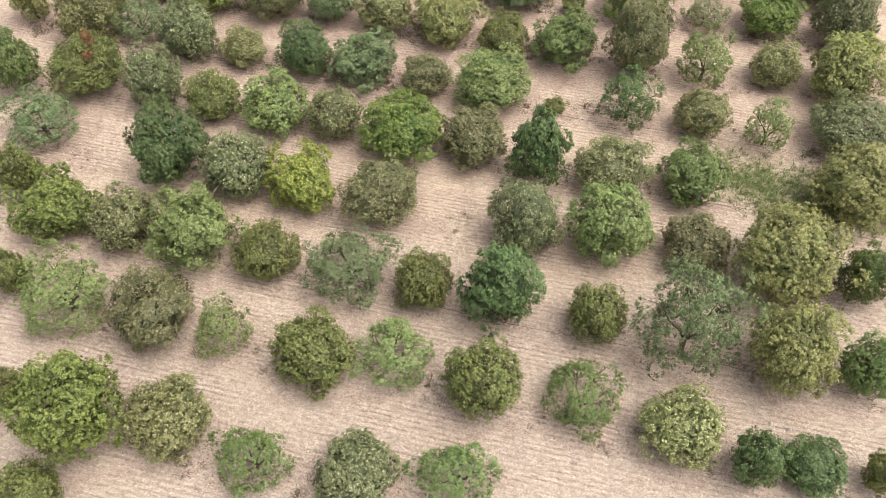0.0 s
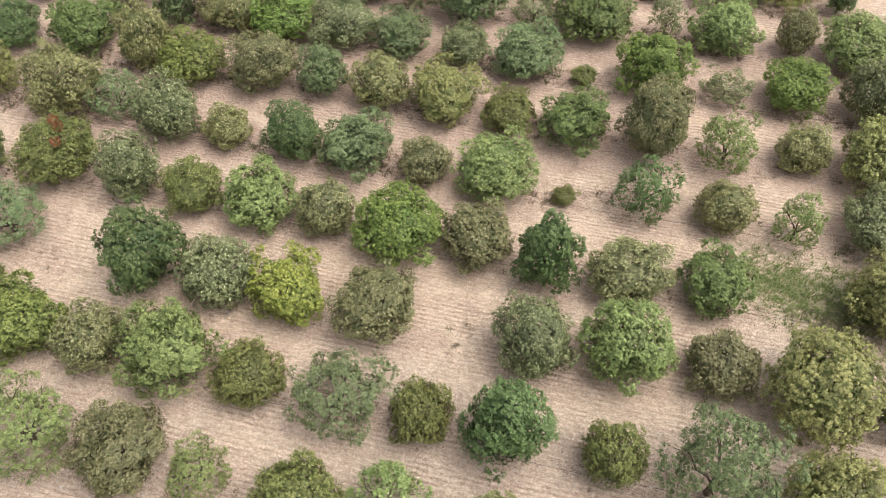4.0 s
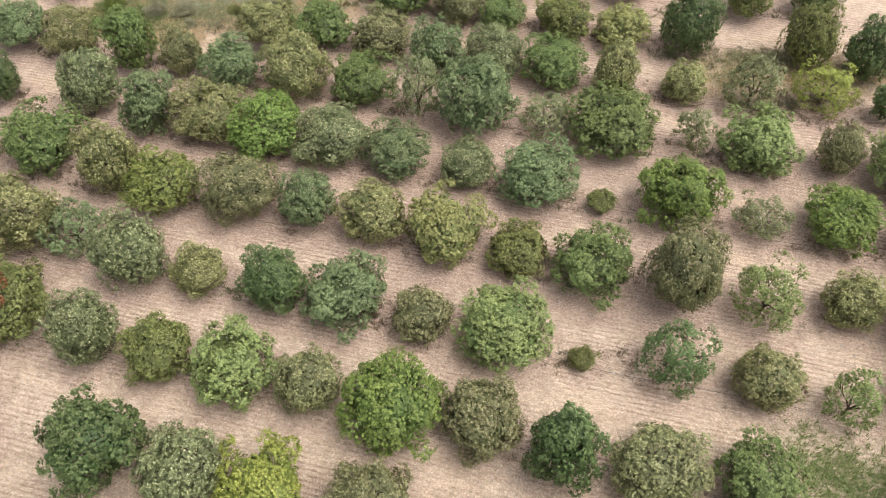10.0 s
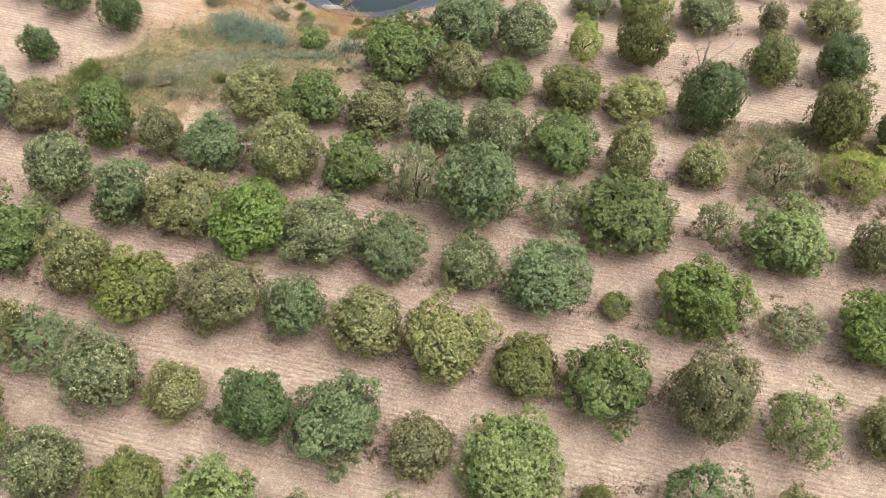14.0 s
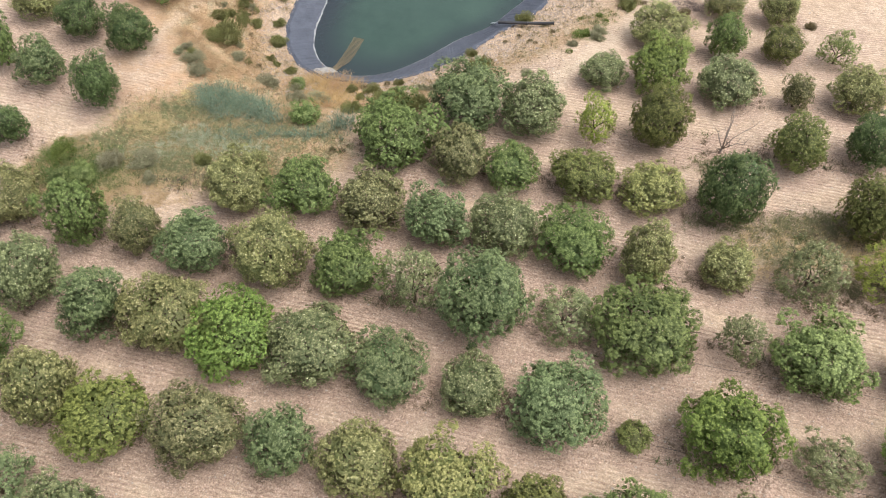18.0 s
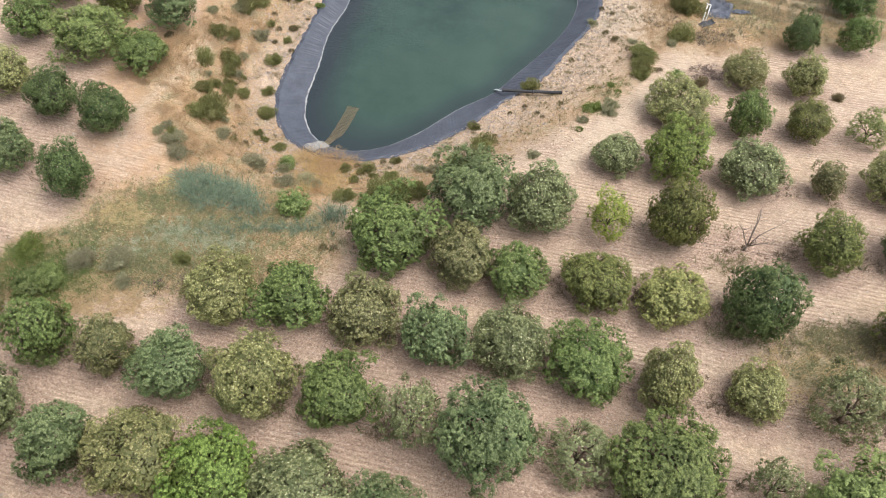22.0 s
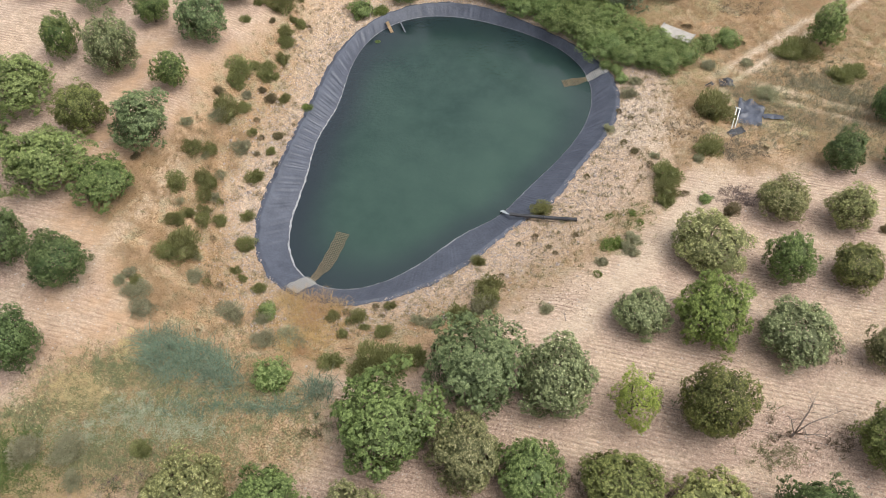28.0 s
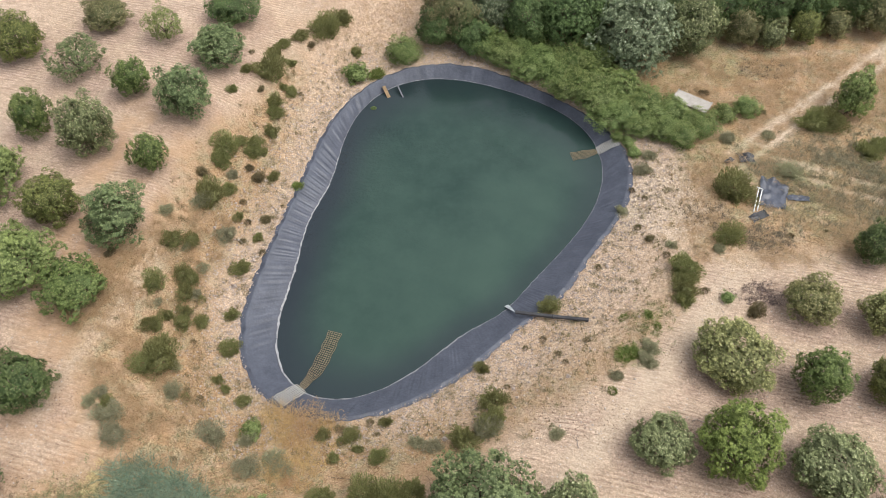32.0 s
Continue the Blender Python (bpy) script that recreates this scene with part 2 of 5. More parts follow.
def tube(path, radii, sides=6, close=True):
    """Vertices and faces of a tapered tube along a path."""
    verts, faces = [], []
    path = [Vector(p) for p in path]
    for i, p in enumerate(path):
        way = (path[min(i + 1, len(path) - 1)] - path[max(i - 1, 0)]).normalized()
        side = way.orthogonal().normalized()
        other = way.cross(side)
        for k in range(sides):
            a = 2 * math.pi * k / sides
            verts.append(p + (side * math.cos(a) + other * math.sin(a)) * radii[i])
    for i in range(len(path) - 1):
        for k in range(sides):
            k2 = (k + 1) % sides
            faces.append([i * sides + k, i * sides + k2, (i + 1) * sides + k2, (i + 1) * sides + k])
    if close:
        faces.append(list(range(sides))[::-1])
        faces.append([(len(path) - 1) * sides + k for k in range(sides)])
    return verts, faces


def joined(pieces):
    verts, faces = [], []
    for v, f in pieces:
        base = len(verts)
        verts += [tuple(p) for p in v]
        faces += [[i + base for i in q] for q in f]
    return verts, faces


def unit_dirs(rng, n):
    v = rng.normal(size=(n, 3))
    return v / np.linalg.norm(v, axis=1)[:, None]


def leaf_quads(centres, normals, rng, size, spread):
    """Little pointed leaf sprays."""
    n = len(centres)
    nrm = normals + spread * unit_dirs(rng, n)
    nrm /= np.linalg.norm(nrm, axis=1)[:, None] + 1e-9
    a = np.cross(nrm, unit_dirs(rng, n))
    a /= np.linalg.norm(a, axis=1)[:, None] + 1e-9
    b = np.cross(nrm, a)
    s = size * rng.uniform(0.6, 1.4, n)[:, None]
    w = s * rng.uniform(0.45, 0.75, n)[:, None]
    v = np.stack([centres - a * s * 0.8 - b * w, centres - a * s * 0.6 + b * w * 1.1 + nrm * s * 0.15, centres + a * s * 1.2 + nrm * s * 0.1], 1).reshape(-1, 3)
    return v, np.arange(3 * n).reshape(n, 3)


def lumps(d, seed, amount):
    """How far a crown reaches in the directions d: a few broad lumps and finer ones."""
    out = np.ones(len(d))
    rng = np.random.default_rng(seed)
    for k in range(9):
        w = unit_dirs(rng, 1)[0] * rng.uniform(1.5, 5.5)
        out += amount * rng.uniform(0.25, 0.6) * np.sin(d @ w * 1.6 + rng.uniform(0, 6.3))
    return np.clip(out, 0.58, 1.3)


def unit(v):
    return v / (np.linalg.norm(v, axis=1)[:, None] + 1e-9)


def leafy_mesh(name, pts, facing, smooth, young, rng, leaf, spread):
    """Leaf sprays at pts; each is shaded half by its own face and half by the bough that it belongs to."""
    n = len(pts)
    nrm = unit(facing + spread * unit_dirs(rng, n))
    a = unit(np.cross(nrm, unit_dirs(rng, n)))
    b = np.cross(nrm, a)
    s = leaf * rng.uniform(0.6, 1.4, n)[:, None]
    w = s * rng.uniform(0.5, 0.8, n)[:, None]
    v = np.stack([pts - a * s * 0.8 - b * w, pts + a * s * 1.2 + nrm * s * 0.1, pts - a * s * 0.6 + b * w * 1.1 + nrm * s * 0.15], 1).reshape(-1, 3)
    own = unit(np.cross(v[1::3] - v[0::3], v[2::3] - v[0::3]))
    flip = np.sum(own * smooth, 1) < 0
    f = np.arange(3 * n).reshape(n, 3)
    f[flip] = f[flip][:, ::-1]
    own[flip] *= -1
    me = mesh_from(name, v, f, [LEAF["M"]], True)
    shade = unit(0.45 * own + 0.55 * smooth)
    me.normals_split_custom_set_from_vertices(np.repeat(shade, 3, 0).tolist())
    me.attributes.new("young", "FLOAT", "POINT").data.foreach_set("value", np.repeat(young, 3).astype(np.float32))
    return me


def crown_mesh(kind, seed, boughs, bough, twigs, twig, leaves, leaf, spread, lump, top, floor, inner, skirt=0.06):
    """A crown of radius about 1: boughs over a lumpy dome, twigs over each bough, leaves over each twig."""
    rng = np.random.default_rng(seed)
    k = np.arange(boughs) + 0.5
    z = 1 - 1.78 * k / boughs
    a = k * 2.39996 + rng.uniform(0, 6.3)
    d = np.stack([np.sqrt(1 - z * z) * np.cos(a), np.sqrt(1 - z * z) * np.sin(a), z], 1)
    d = unit(d + 0.9 / math.sqrt(boughs) * unit_dirs(rng, boughs))
    size = bough * rng.uniform(0.7, 1.3, boughs)
    reach = 1 + (lumps(d, seed, lump) - 1) * (0.35 + 0.65 * step(-0.5, 0.1, d[:, 2]))
    heart = d * (reach * rng.uniform(0.86, 1.12, boughs) * (1 - size) * (1 - inner * rng.random(boughs) ** 1.5))[:, None]
    m = boughs * twigs
    on = rng.choice(boughs, m, p=size ** 2 / np.sum(size ** 2))
    u = unit(unit_dirs(rng, m) + 0.75 * d[on])
    tw = heart[on] + u * (size[on] * rng.uniform(0.66, 1.12, m))[:, None]
    spray = twig * rng.lognormal(0, 0.35, m)
    which = rng.integers(0, m, leaves)
    way = unit(unit_dirs(rng, leaves) + 0.4 * u[which])
    reach = rng.uniform(0.25, 1.1, leaves)
    pts = tw[which] + way * (spray[which] * reach)[:, None]
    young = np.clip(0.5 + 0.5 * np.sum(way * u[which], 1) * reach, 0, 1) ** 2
    pts[:, :2] *= (1 - top * np.clip(pts[:, 2], -1, 1) + skirt * step(0.1, -0.7, pts[:, 2]))[:, None]
    pts /= np.percentile(np.hypot(pts[:, 0], pts[:, 1]), 92.5)
    pts[:, 2] *= 1.0 / np.percentile(pts[:, 2], 98.0)
    keep = pts[:, 2] > floor + 0.12 * rng.random(leaves)
    pts, way, young, out = pts[keep], way[keep], young[keep], unit(tw[which][keep] + np.array([0, 0, 0.15]))
    u = u[which][keep]
    up = np.array([0, 0, 0.3])
    return leafy_mesh("crown_" + kind, pts, 0.5 * way + 0.5 * u + 0.4 * out + up, unit(0.35 * u + 0.6 * out + 0.25 * way + 0.5 * up), young, rng, leaf, spread)


def core_mesh(kind, seed, size, lump, top, leaves, leaf):
    """The inner leaves behind the boughs, in the crown's own shape."""
    rng = np.random.default_rng(seed + 500)
    d = unit_dirs(rng, leaves)
    v = d * (lumps(d, seed, lump) * size * rng.uniform(0.82, 1.08, leaves))[:, None]
    v[:, :2] *= (1 - top * np.clip(v[:, 2], -1, 1) + 0.1 * step(0.1, -0.6, v[:, 2]))[:, None]
    v[:, 2] = np.maximum(v[:, 2], -0.72 + 0.1 * rng.random(leaves))
    # no pale young tone here, so the inner leaves come out darker
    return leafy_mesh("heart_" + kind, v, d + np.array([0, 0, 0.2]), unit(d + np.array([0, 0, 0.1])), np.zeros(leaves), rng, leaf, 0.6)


# per kind: count, first seed, boughs, bough size, twigs a bough, twig size, leaves, leaf size, spread, lumps, taper, floor, depth; inner size, leaves, leaf size
SPECS = {
    "dense_small": (3, 10, 34, 0.26, 26, 0.058, 12000, 0.029, 0.7, 0.17, 0.0, -0.74, 0.14, (0.74, 3000, 0.055)),
    "dense": (5, 15, 52, 0.22, 38, 0.040, 27000, 0.0195, 0.7, 0.18, 0.0, -0.74, 0.16, (0.77, 6000, 0.038)),
    "dense_large": (4, 22, 70, 0.195, 42, 0.034, 37000, 0.0165, 0.7, 0.19, 0.0, -0.74, 0.16, (0.79, 8000, 0.032)),
    "soft_small": (2, 40, 20, 0.32, 26, 0.075, 10500, 0.031, 0.8, 0.24, 0.0, -0.74, 0.22, (0.62, 2400, 0.055)),
    "soft": (5, 45, 34, 0.27, 38, 0.050, 25000, 0.0215, 0.8, 0.26, 0.0, -0.74, 0.24, (0.66, 4500, 0.040)),
    "soft_large": (4, 52, 46, 0.235, 42, 0.042, 36000, 0.0180, 0.8, 0.26, 0.0, -0.74, 0.24, (0.68, 6000, 0.034)),
    "open_small": (3, 70, 26, 0.27, 20, 0.072, 10500, 0.029, 0.9, 0.27, 0.0, -0.74, 0.45, None),
    "open": (4, 75, 42, 0.23, 26, 0.052, 23000, 0.0200, 0.9, 0.27, 0.0, -0.74, 0.45, None),
    "open_large": (3, 82, 56, 0.20, 30, 0.044, 30000, 0.0165, 0.9, 0.27, 0.0, -0.74, 0.50, None),
    "tall": (2, 90, 36, 0.26, 32, 0.052, 21000, 0.0240, 0.8, 0.2, 0.34, -0.74, 0.20, (0.70, 4500, 0.044)),
    "shrub": (5, 110, 24, 0.32, 18, 0.085, 5600, 0.043, 0.8, 0.25, 0.0, -0.80, 0.25, (0.62, 1800, 0.070)),
    "bramble": (3, 130, 46, 0.26, 30, 0.065, 24000, 0.0175, 0.9, 0.28, 0.0, -0.60, 0.25, (0.66, 4000, 0.040)),
}
CROWN_MESH, CORE_MESH = {}, {}
for kind, (count, first, *shape, core) in SPECS.items():
    CROWN_MESH[kind], CORE_MESH[kind] = [], []
    for s in range(first, first + count):
        CROWN_MESH[kind].append(crown_mesh(kind, s, *shape))
        if core:
            CORE_MESH[kind].append(core_mesh(kind, s, core[0], shape[7], shape[8], *core[1:]))


def broom_mesh(seed, n, length, width):
    """A fuzzy dome of fine green twigs that point up and out."""
    rng = np.random.default_rng(seed)
    d = unit_dirs(rng, n)
    d[:, 2] = np.abs(d[:, 2])
    reach = lumps(d, seed, 0.30) * rng.uniform(0.30, 0.86, n) ** 0.6
    base = d * reach[:, None]
    way = 0.75 * d + np.array([0, 0, 0.6]) + 0.45 * unit_dirs(rng, n)
    way /= np.linalg.norm(way, axis=1)[:, None]
    side = np.cross(way, unit_dirs(rng, n))
    side = side / (np.linalg.norm(side, axis=1)[:, None] + 1e-6) * (width * rng.uniform(0.6, 1.4, n))[:, None]
    tip = base + way * (length * rng.uniform(0.6, 1.4, n))[:, None]
    v = np.stack([base - side, base + side, tip], 1).reshape(-1, 3)
    return mesh_from("broom_twigs", v, np.arange(3 * n).reshape(n, 3), [LEAF["M"]])


CROWN_MESH["broom"] = [broom_mesh(200 + s, 3000, 0.15, 0.024) for s in range(6)]
CROWN_MESH["tuft"] = [broom_mesh(220 + s, 1100, 0.22, 0.032) for s in range(5)]
CORE_MESH["broom"] = [core_mesh("broom", 200 + s, 0.55, 0.30, 0.0, 1300, 0.07) for s in range(6)]
CORE_MESH["tuft"] = []


def trunk_mesh(seed, stems, reach, thick, apart=False):
    """A short trunk that forks low into crooked limbs; 1 is the crown's radius."""
    rng = random.Random(seed)
    pieces, limbs = [], []
    fork = Vector((rng.uniform(-0.05, 0.05), rng.uniform(-0.05, 0.05), 0.42))
    pieces.append(tube([(0, 0, -0.08), (0.01, 0, 0.06), (fork.x * 0.6, fork.y * 0.6, 0.25), fork], [thick * 1.35, thick * 1.08, thick * 0.95, thick * 0.9], 8))
    for k in range(stems):
        a = 2 * math.pi * (k + rng.uniform(-0.3, 0.3)) / stems
        out, rise = rng.uniform(0.45, 0.8) * reach, rng.uniform(0.55, 0.95)
        path = [fork - Vector((0, 0, 0.08))]
        for i in range(1, 5):
            q = i / 4
            path.append(fork + Vector((math.cos(a) * out * q + rng.uniform(-0.05, 0.05), math.sin(a) * out * q + rng.uniform(-0.05, 0.05), rise * q ** 0.85)))
        limb = []
        limb.append(tube(path, [thick * 0.62, thick * 0.52, thick * 0.38, thick * 0.25, thick * 0.1], 6))
        for i in (2, 3):
            b = a + rng.uniform(-1.2, 1.2)
            start = path[i]
            tip = start + Vector((math.cos(b) * 0.35, math.sin(b) * 0.35, rng.uniform(0.1, 0.4))) * reach
            limb.append(tube([start, (start + tip) / 2 + Vector((0, 0, 0.05)), tip], [thick * 0.26, thick * 0.17, thick * 0.06], 5))
        limbs.append(joined(limb))
    if not apart:
        return mesh_from("trunk", *joined(pieces + limbs), [BARK], True), []
    return mesh_from("trunk", *joined(pieces), [BARK], True), [mesh_from("limb", *q, [BARK], True) for q in limbs]


TRUNKS = [trunk_mesh(5 + s, 4 + s % 2, 1.0, 0.075) for s in range(4)]
OPEN_TRUNKS = [trunk_mesh(25 + s, 5, 1.05, 0.06, True) for s in range(3)]

LOOKS = {
    "D": ("dense dark green oak standing on bare tilled soil", "D", "dense"),
    "K": ("dense brownish-olive holm oak with small leaves", "K", "dense"),
    "O": ("rounded olive-green holm oak on sandy soil", "O", "dense"),
    "P": ("pale olive holm oak with light new shoots", "P", "dense"),
    "S": ("holm oak with silvery pale leaf tips", "S", "dense"),
    "G": ("broad grey-green oak with a soft full crown", "G", "soft"),
    "M": ("mid-green oak with a clumpy full crown", "M", "soft"),
    "B": ("bright green oak with a lush full crown", "B", "soft"),
    "L": ("light green oak with a loose leafy crown", "L", "soft"),
    "Y": ("yellow-green oak with a loose crown", "Y", "soft"),
    "m": ("young mid-green oak with a sparse open crown", "M", "open"),
    "l": ("small light green oak with a sparse open crown", "L", "open"),
    "g": ("grey-green oak with thin airy foliage showing limbs", "G", "open"),
    "y": ("sparse yellowish oak showing its branches", "Y", "open"),
    "k": ("thin grey-green oak with sparse dull leaves", "S", "open"),
    "V": ("pale yellowish-olive oak with a loose crown", "V", "soft"),
    "W": ("large silvery-white leaved tree at the wood edge", "W", "soft"),
    "d": ("dark green oak with full clumpy boughs", "D", "soft"),
    "e": ("dark green oak with a thin crown showing limbs", "D", "open"),
    "U": ("yellowish olive-green oak with a loose full crown", "U", "soft"),
    "f": ("feathery light green young tree among broom", "L", "soft"),
    "T": ("tall narrow dark green oak with a pointed crown", "D", "tall"),
}
picker = random.Random(4)


def dress(ob, mat):
    ob.material_slots[0].link = "OBJECT"
    ob.material_slots[0].material = mat


def leafy(owner, name, kind, scale, height, mat):
    """The leafy mass of a plant, with the inner foliage that backs it as a part of it."""
    k = picker.randrange(len(CROWN_MESH[kind]))
    cr = part(name, CROWN_MESH[kind][k], owner)
    cr.location, cr.scale = (0, 0, height), scale
    dress(cr, mat)
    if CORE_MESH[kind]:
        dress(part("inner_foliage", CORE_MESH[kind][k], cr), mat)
    return cr


def oak(x, y, width, height, look_key, group="orchard oaks"):
    label, leaf, kind = LOOKS[look_key]
    a, c = width / 2, height / 2
    tree = empty("oak_tree", x, y, gz(x, y), picker.uniform(0, 360))
    size = "large " if width > 5.2 else ("little " if width < 2.6 else "")
    tagged(tree, size + label, "tree", group)
    stem, limbs = picker.choice(OPEN_TRUNKS if kind == "open" else TRUNKS)
    tr = part("trunk", stem, tree)
    for q in limbs:
        part("limb", q, tr)
    tr.scale = (a, a, (c * 2 + 0.2) / 1.75)
    if kind != "tall":
        kind += "_large" if width > 4.75 else ("_small" if width < 3.0 else "")
    leafy(tree, "crown", kind, (a * picker.uniform(0.92, 1.06), a * picker.uniform(0.92, 1.06), c * 1.04), c * 0.97 + 0.20, LEAF[leaf])
    return tree


def orchard_row(row, trees):
    for i, dx, dy, width, height, key in trees:
        x, y = tree_place(row, i, dx, dy)
        if key == "x":
            dead_tree(x, y, height)
        else:
            tree = oak(x, y, width, height, key)
            if (row, i) == SCORCHED:
                scorched_patch(tree, width)


def scorched_patch(tree, width):
    """A cluster of reddish-brown dead leaves in one crown."""
    rng = np.random.default_rng(9)
    cen = np.array([[0.30, 0.05, 0.74], [0.42, -0.08, 0.66], [0.40, -0.42, 0.48]])
    way = unit_dirs(rng, 300)
    pts = cen[rng.integers(0, 3, 300)] + way * 0.12
    v, f = leaf_quads(pts, way, rng, 0.03, 0.8)
    patch = part("dead_leaves", mesh_from("dead_leaves", v * width * 0.5 + np.array([0, 0, width * 0.44]), f, [leaf_material("leaf_scorched", (0.12, 0.05, 0.022), (0.27, 0.11, 0.05), (0.38, 0.19, 0.10))]), tree, "reddish-brown dead leaves")
    patch.rotation_euler = (0, 0, -tree.rotation_euler.z)


def dead_tree(x, y, height):
    rng = random.Random(8)
    tree = tagged(empty("dead_tree", x, y, gz(x, y)), "leafless dead grey tree with thin bent branches", "tree")
    fork = Vector((0.1, 0, 0.5))
    v, f = tube([(0, 0, -0.1), (0.05, 0, 0.25), fork], [0.11, 0.09, 0.08], 7)
    part("trunk", mesh_from("dead_trunk", v, f, [DEAD_WOOD], True), tree)
    for a, out, rise in ((0.3, 2.3, 2.0), (1.7, 0.5, 3.4), (2.9, 1.2, 2.2), (1.2, 0.9, 3.0), (4.6, 1.0, 1.7), (5.6, 1.5, 1.4)):
        path = [fork + Vector((math.cos(a) * out * q + rng.uniform(-0.1, 0.1), math.sin(a) * out * q + rng.uniform(-0.1, 0.1), rise * q ** 0.8)) for q in (0, 0.3, 0.6, 0.85, 1.0)]
        path[0] = fork - Vector((0, 0, 0.1))
        pieces = [tube(path, [0.045, 0.036, 0.027, 0.018, 0.009], 6)]
        for i in (1, 1, 2, 2, 3, 3):
            tip = path[i] + Vector((rng.uniform(-0.6, 0.6), rng.uniform(-0.6, 0.6), rng.uniform(0.3, 0.9)))
            pieces.append(tube([path[i], (path[i] + tip) / 2 + Vector((0.05, 0.03, 0.05)), tip], [0.016, 0.012, 0.005], 5))
        v, f = joined(pieces)
        part("branch", mesh_from("dead_branch", v, f, [DEAD_WOOD], True), tree)


SHRUB_LEAF = {
    "b": leaf_material("leaf_broom", (0.15, 0.157, 0.060), (0.285, 0.285, 0.118), (0.46, 0.44, 0.22)),
    "g": leaf_material("leaf_bramble", (0.062, 0.092, 0.026), (0.155, 0.210, 0.064), (0.32, 0.38, 0.14)),
    "y": leaf_material("leaf_lime", (0.055, 0.075, 0.016), (0.18, 0.22, 0.055), (0.33, 0.36, 0.12)),
    "w": leaf_material("leaf_dusty_weed", (0.21, 0.205, 0.12), (0.36, 0.345, 0.22), (0.52, 0.49, 0.34)),
    "r": leaf_material("leaf_dry_brown", (0.12, 0.10, 0.052), (0.24, 0.20, 0.11), (0.38, 0.31, 0.19)),
    "l": leaf_material("leaf_weed_green", (0.035, 0.055, 0.014), (0.12, 0.165, 0.052), (0.24, 0.28, 0.11)),
    "t": leaf_material("leaf_blue_reed", (0.07, 0.10, 0.064), (0.215, 0.275, 0.185), (0.54, 0.58, 0.44)),
}
SHRUB_LABEL = {
    "b": ("olive-green broom shrub on dry sandy ground", "shrub", 0.75),
    "g": ("leafy green bramble bush by the pond", "bush", 0.7),
    "y": ("lime-green leafy weed clump on dry ground", "bush", 0.5),
    "w": ("dusty grey-green weed clump in dry grass", "weed", 0.5),
    "r": ("small dry brown weed tuft on bare soil", "weed", 0.55),
    "l": ("low green weed clump in the meadow", "weed", 0.45),
}


SHRUB_NAME = {"b": "broom_shrub", "g": "bramble_bush", "y": "weed_clump", "w": "weed_clump", "r": "weed_tuft", "l": "weed_clump"}
GROUP = {"shrub": "broom shrubs round the pond", "bush": "bushes round the pond", "weed": "weeds on the rough ground"}


def shrub(x, y, width, key, tall=None):
    label, cat, h = SHRUB_LABEL[key]
    a = width / 2 * (1.1 if key == "b" else 1.0)
    c = a * (tall or h)
    ob = empty(SHRUB_NAME[key], x, y, gz(x, y), picker.uniform(0, 360))
    size = "broad " if width > 1.8 else ("little " if width < 0.7 and key != "r" else "")
    tagged(ob, size + label, cat, GROUP[cat])
    if key in "brwy":
        leafy(ob, "foliage", "broom" if width > 0.75 else "tuft", (a * 1.08, a * picker.uniform(0.9, 1.15), c * (0.8 if key == "y" else 1.35)), 0.02, SHRUB_LEAF[key])
    else:
        leafy(ob, "foliage", "bramble" if width > 2.4 else "shrub", (a, a * picker.uniform(0.85, 1.1), c), c * 0.72, SHRUB_LEAF[key])
    return ob


def shrubs(rows):
    for x, y, width, key in rows:
        shrub(x, y, width, key)


# ---- the orchard's plan, row by row: place in the row, shift from the grid point, crown width and height, looks ----
ORCHARD = []


def plan_row(row, trees):
    ORCHARD.append((row, trees))


def tree_place(row, i, dx, dy):
    return (GRID_ORIGIN[0] + ALONG_ROW[0] * i + ACROSS_ROWS[0] * row + dx, GRID_ORIGIN[1] + ALONG_ROW[1] * i + ACROSS_ROWS[1] * row + dy)


plan_row(-9, [(-2, -1.7, 1.9, 3.7, 2.3, "O")])
plan_row(-8, [(-3, -0.9, 0.5, 2.4, 2.8, "O"), (-2, -1.2, 0.2, 5.8, 6.0, "U"), (-1, -1.4, 1.3, 4.4, 2.9, "P"), (0, -1.5, 0.2, 3.8, 2.3, "m"), (1, -0.9, 0.6, 4.3, 2.7, "S"), (2, -0.4, 1.6, 4.0, 2.5, "m")])
plan_row(-7, [(-4, -0.2, 1.1, 2.4, 3.0, "O"), (-3, -1.1, 0.6, 5.6, 3.5, "l"), (-2, -0.5, 0.7, 5.1, 3.5, "K"), (-1, -1.0, 0.8, 3.3, 2.9, "l"), (0, -0.4, 0.2, 4.7, 3.5, "O"), (1, -0.6, 1.4, 4.3, 2.7, "l"), (2, -0.5, 0.5, 4.1, 4.0, "O"), (3, 0.2, 1.2, 4.3, 2.7, "m"), (4, 0.6, 0.5, 4.5, 2.9, "P"), (5, -0.8, -0.3, 2.9, 3.6, "D"), (5, 2.2, -0.4, 3.2, 2.0, "D"), (6, 0.8, 0.2, 2.0, 2.5, "O")])
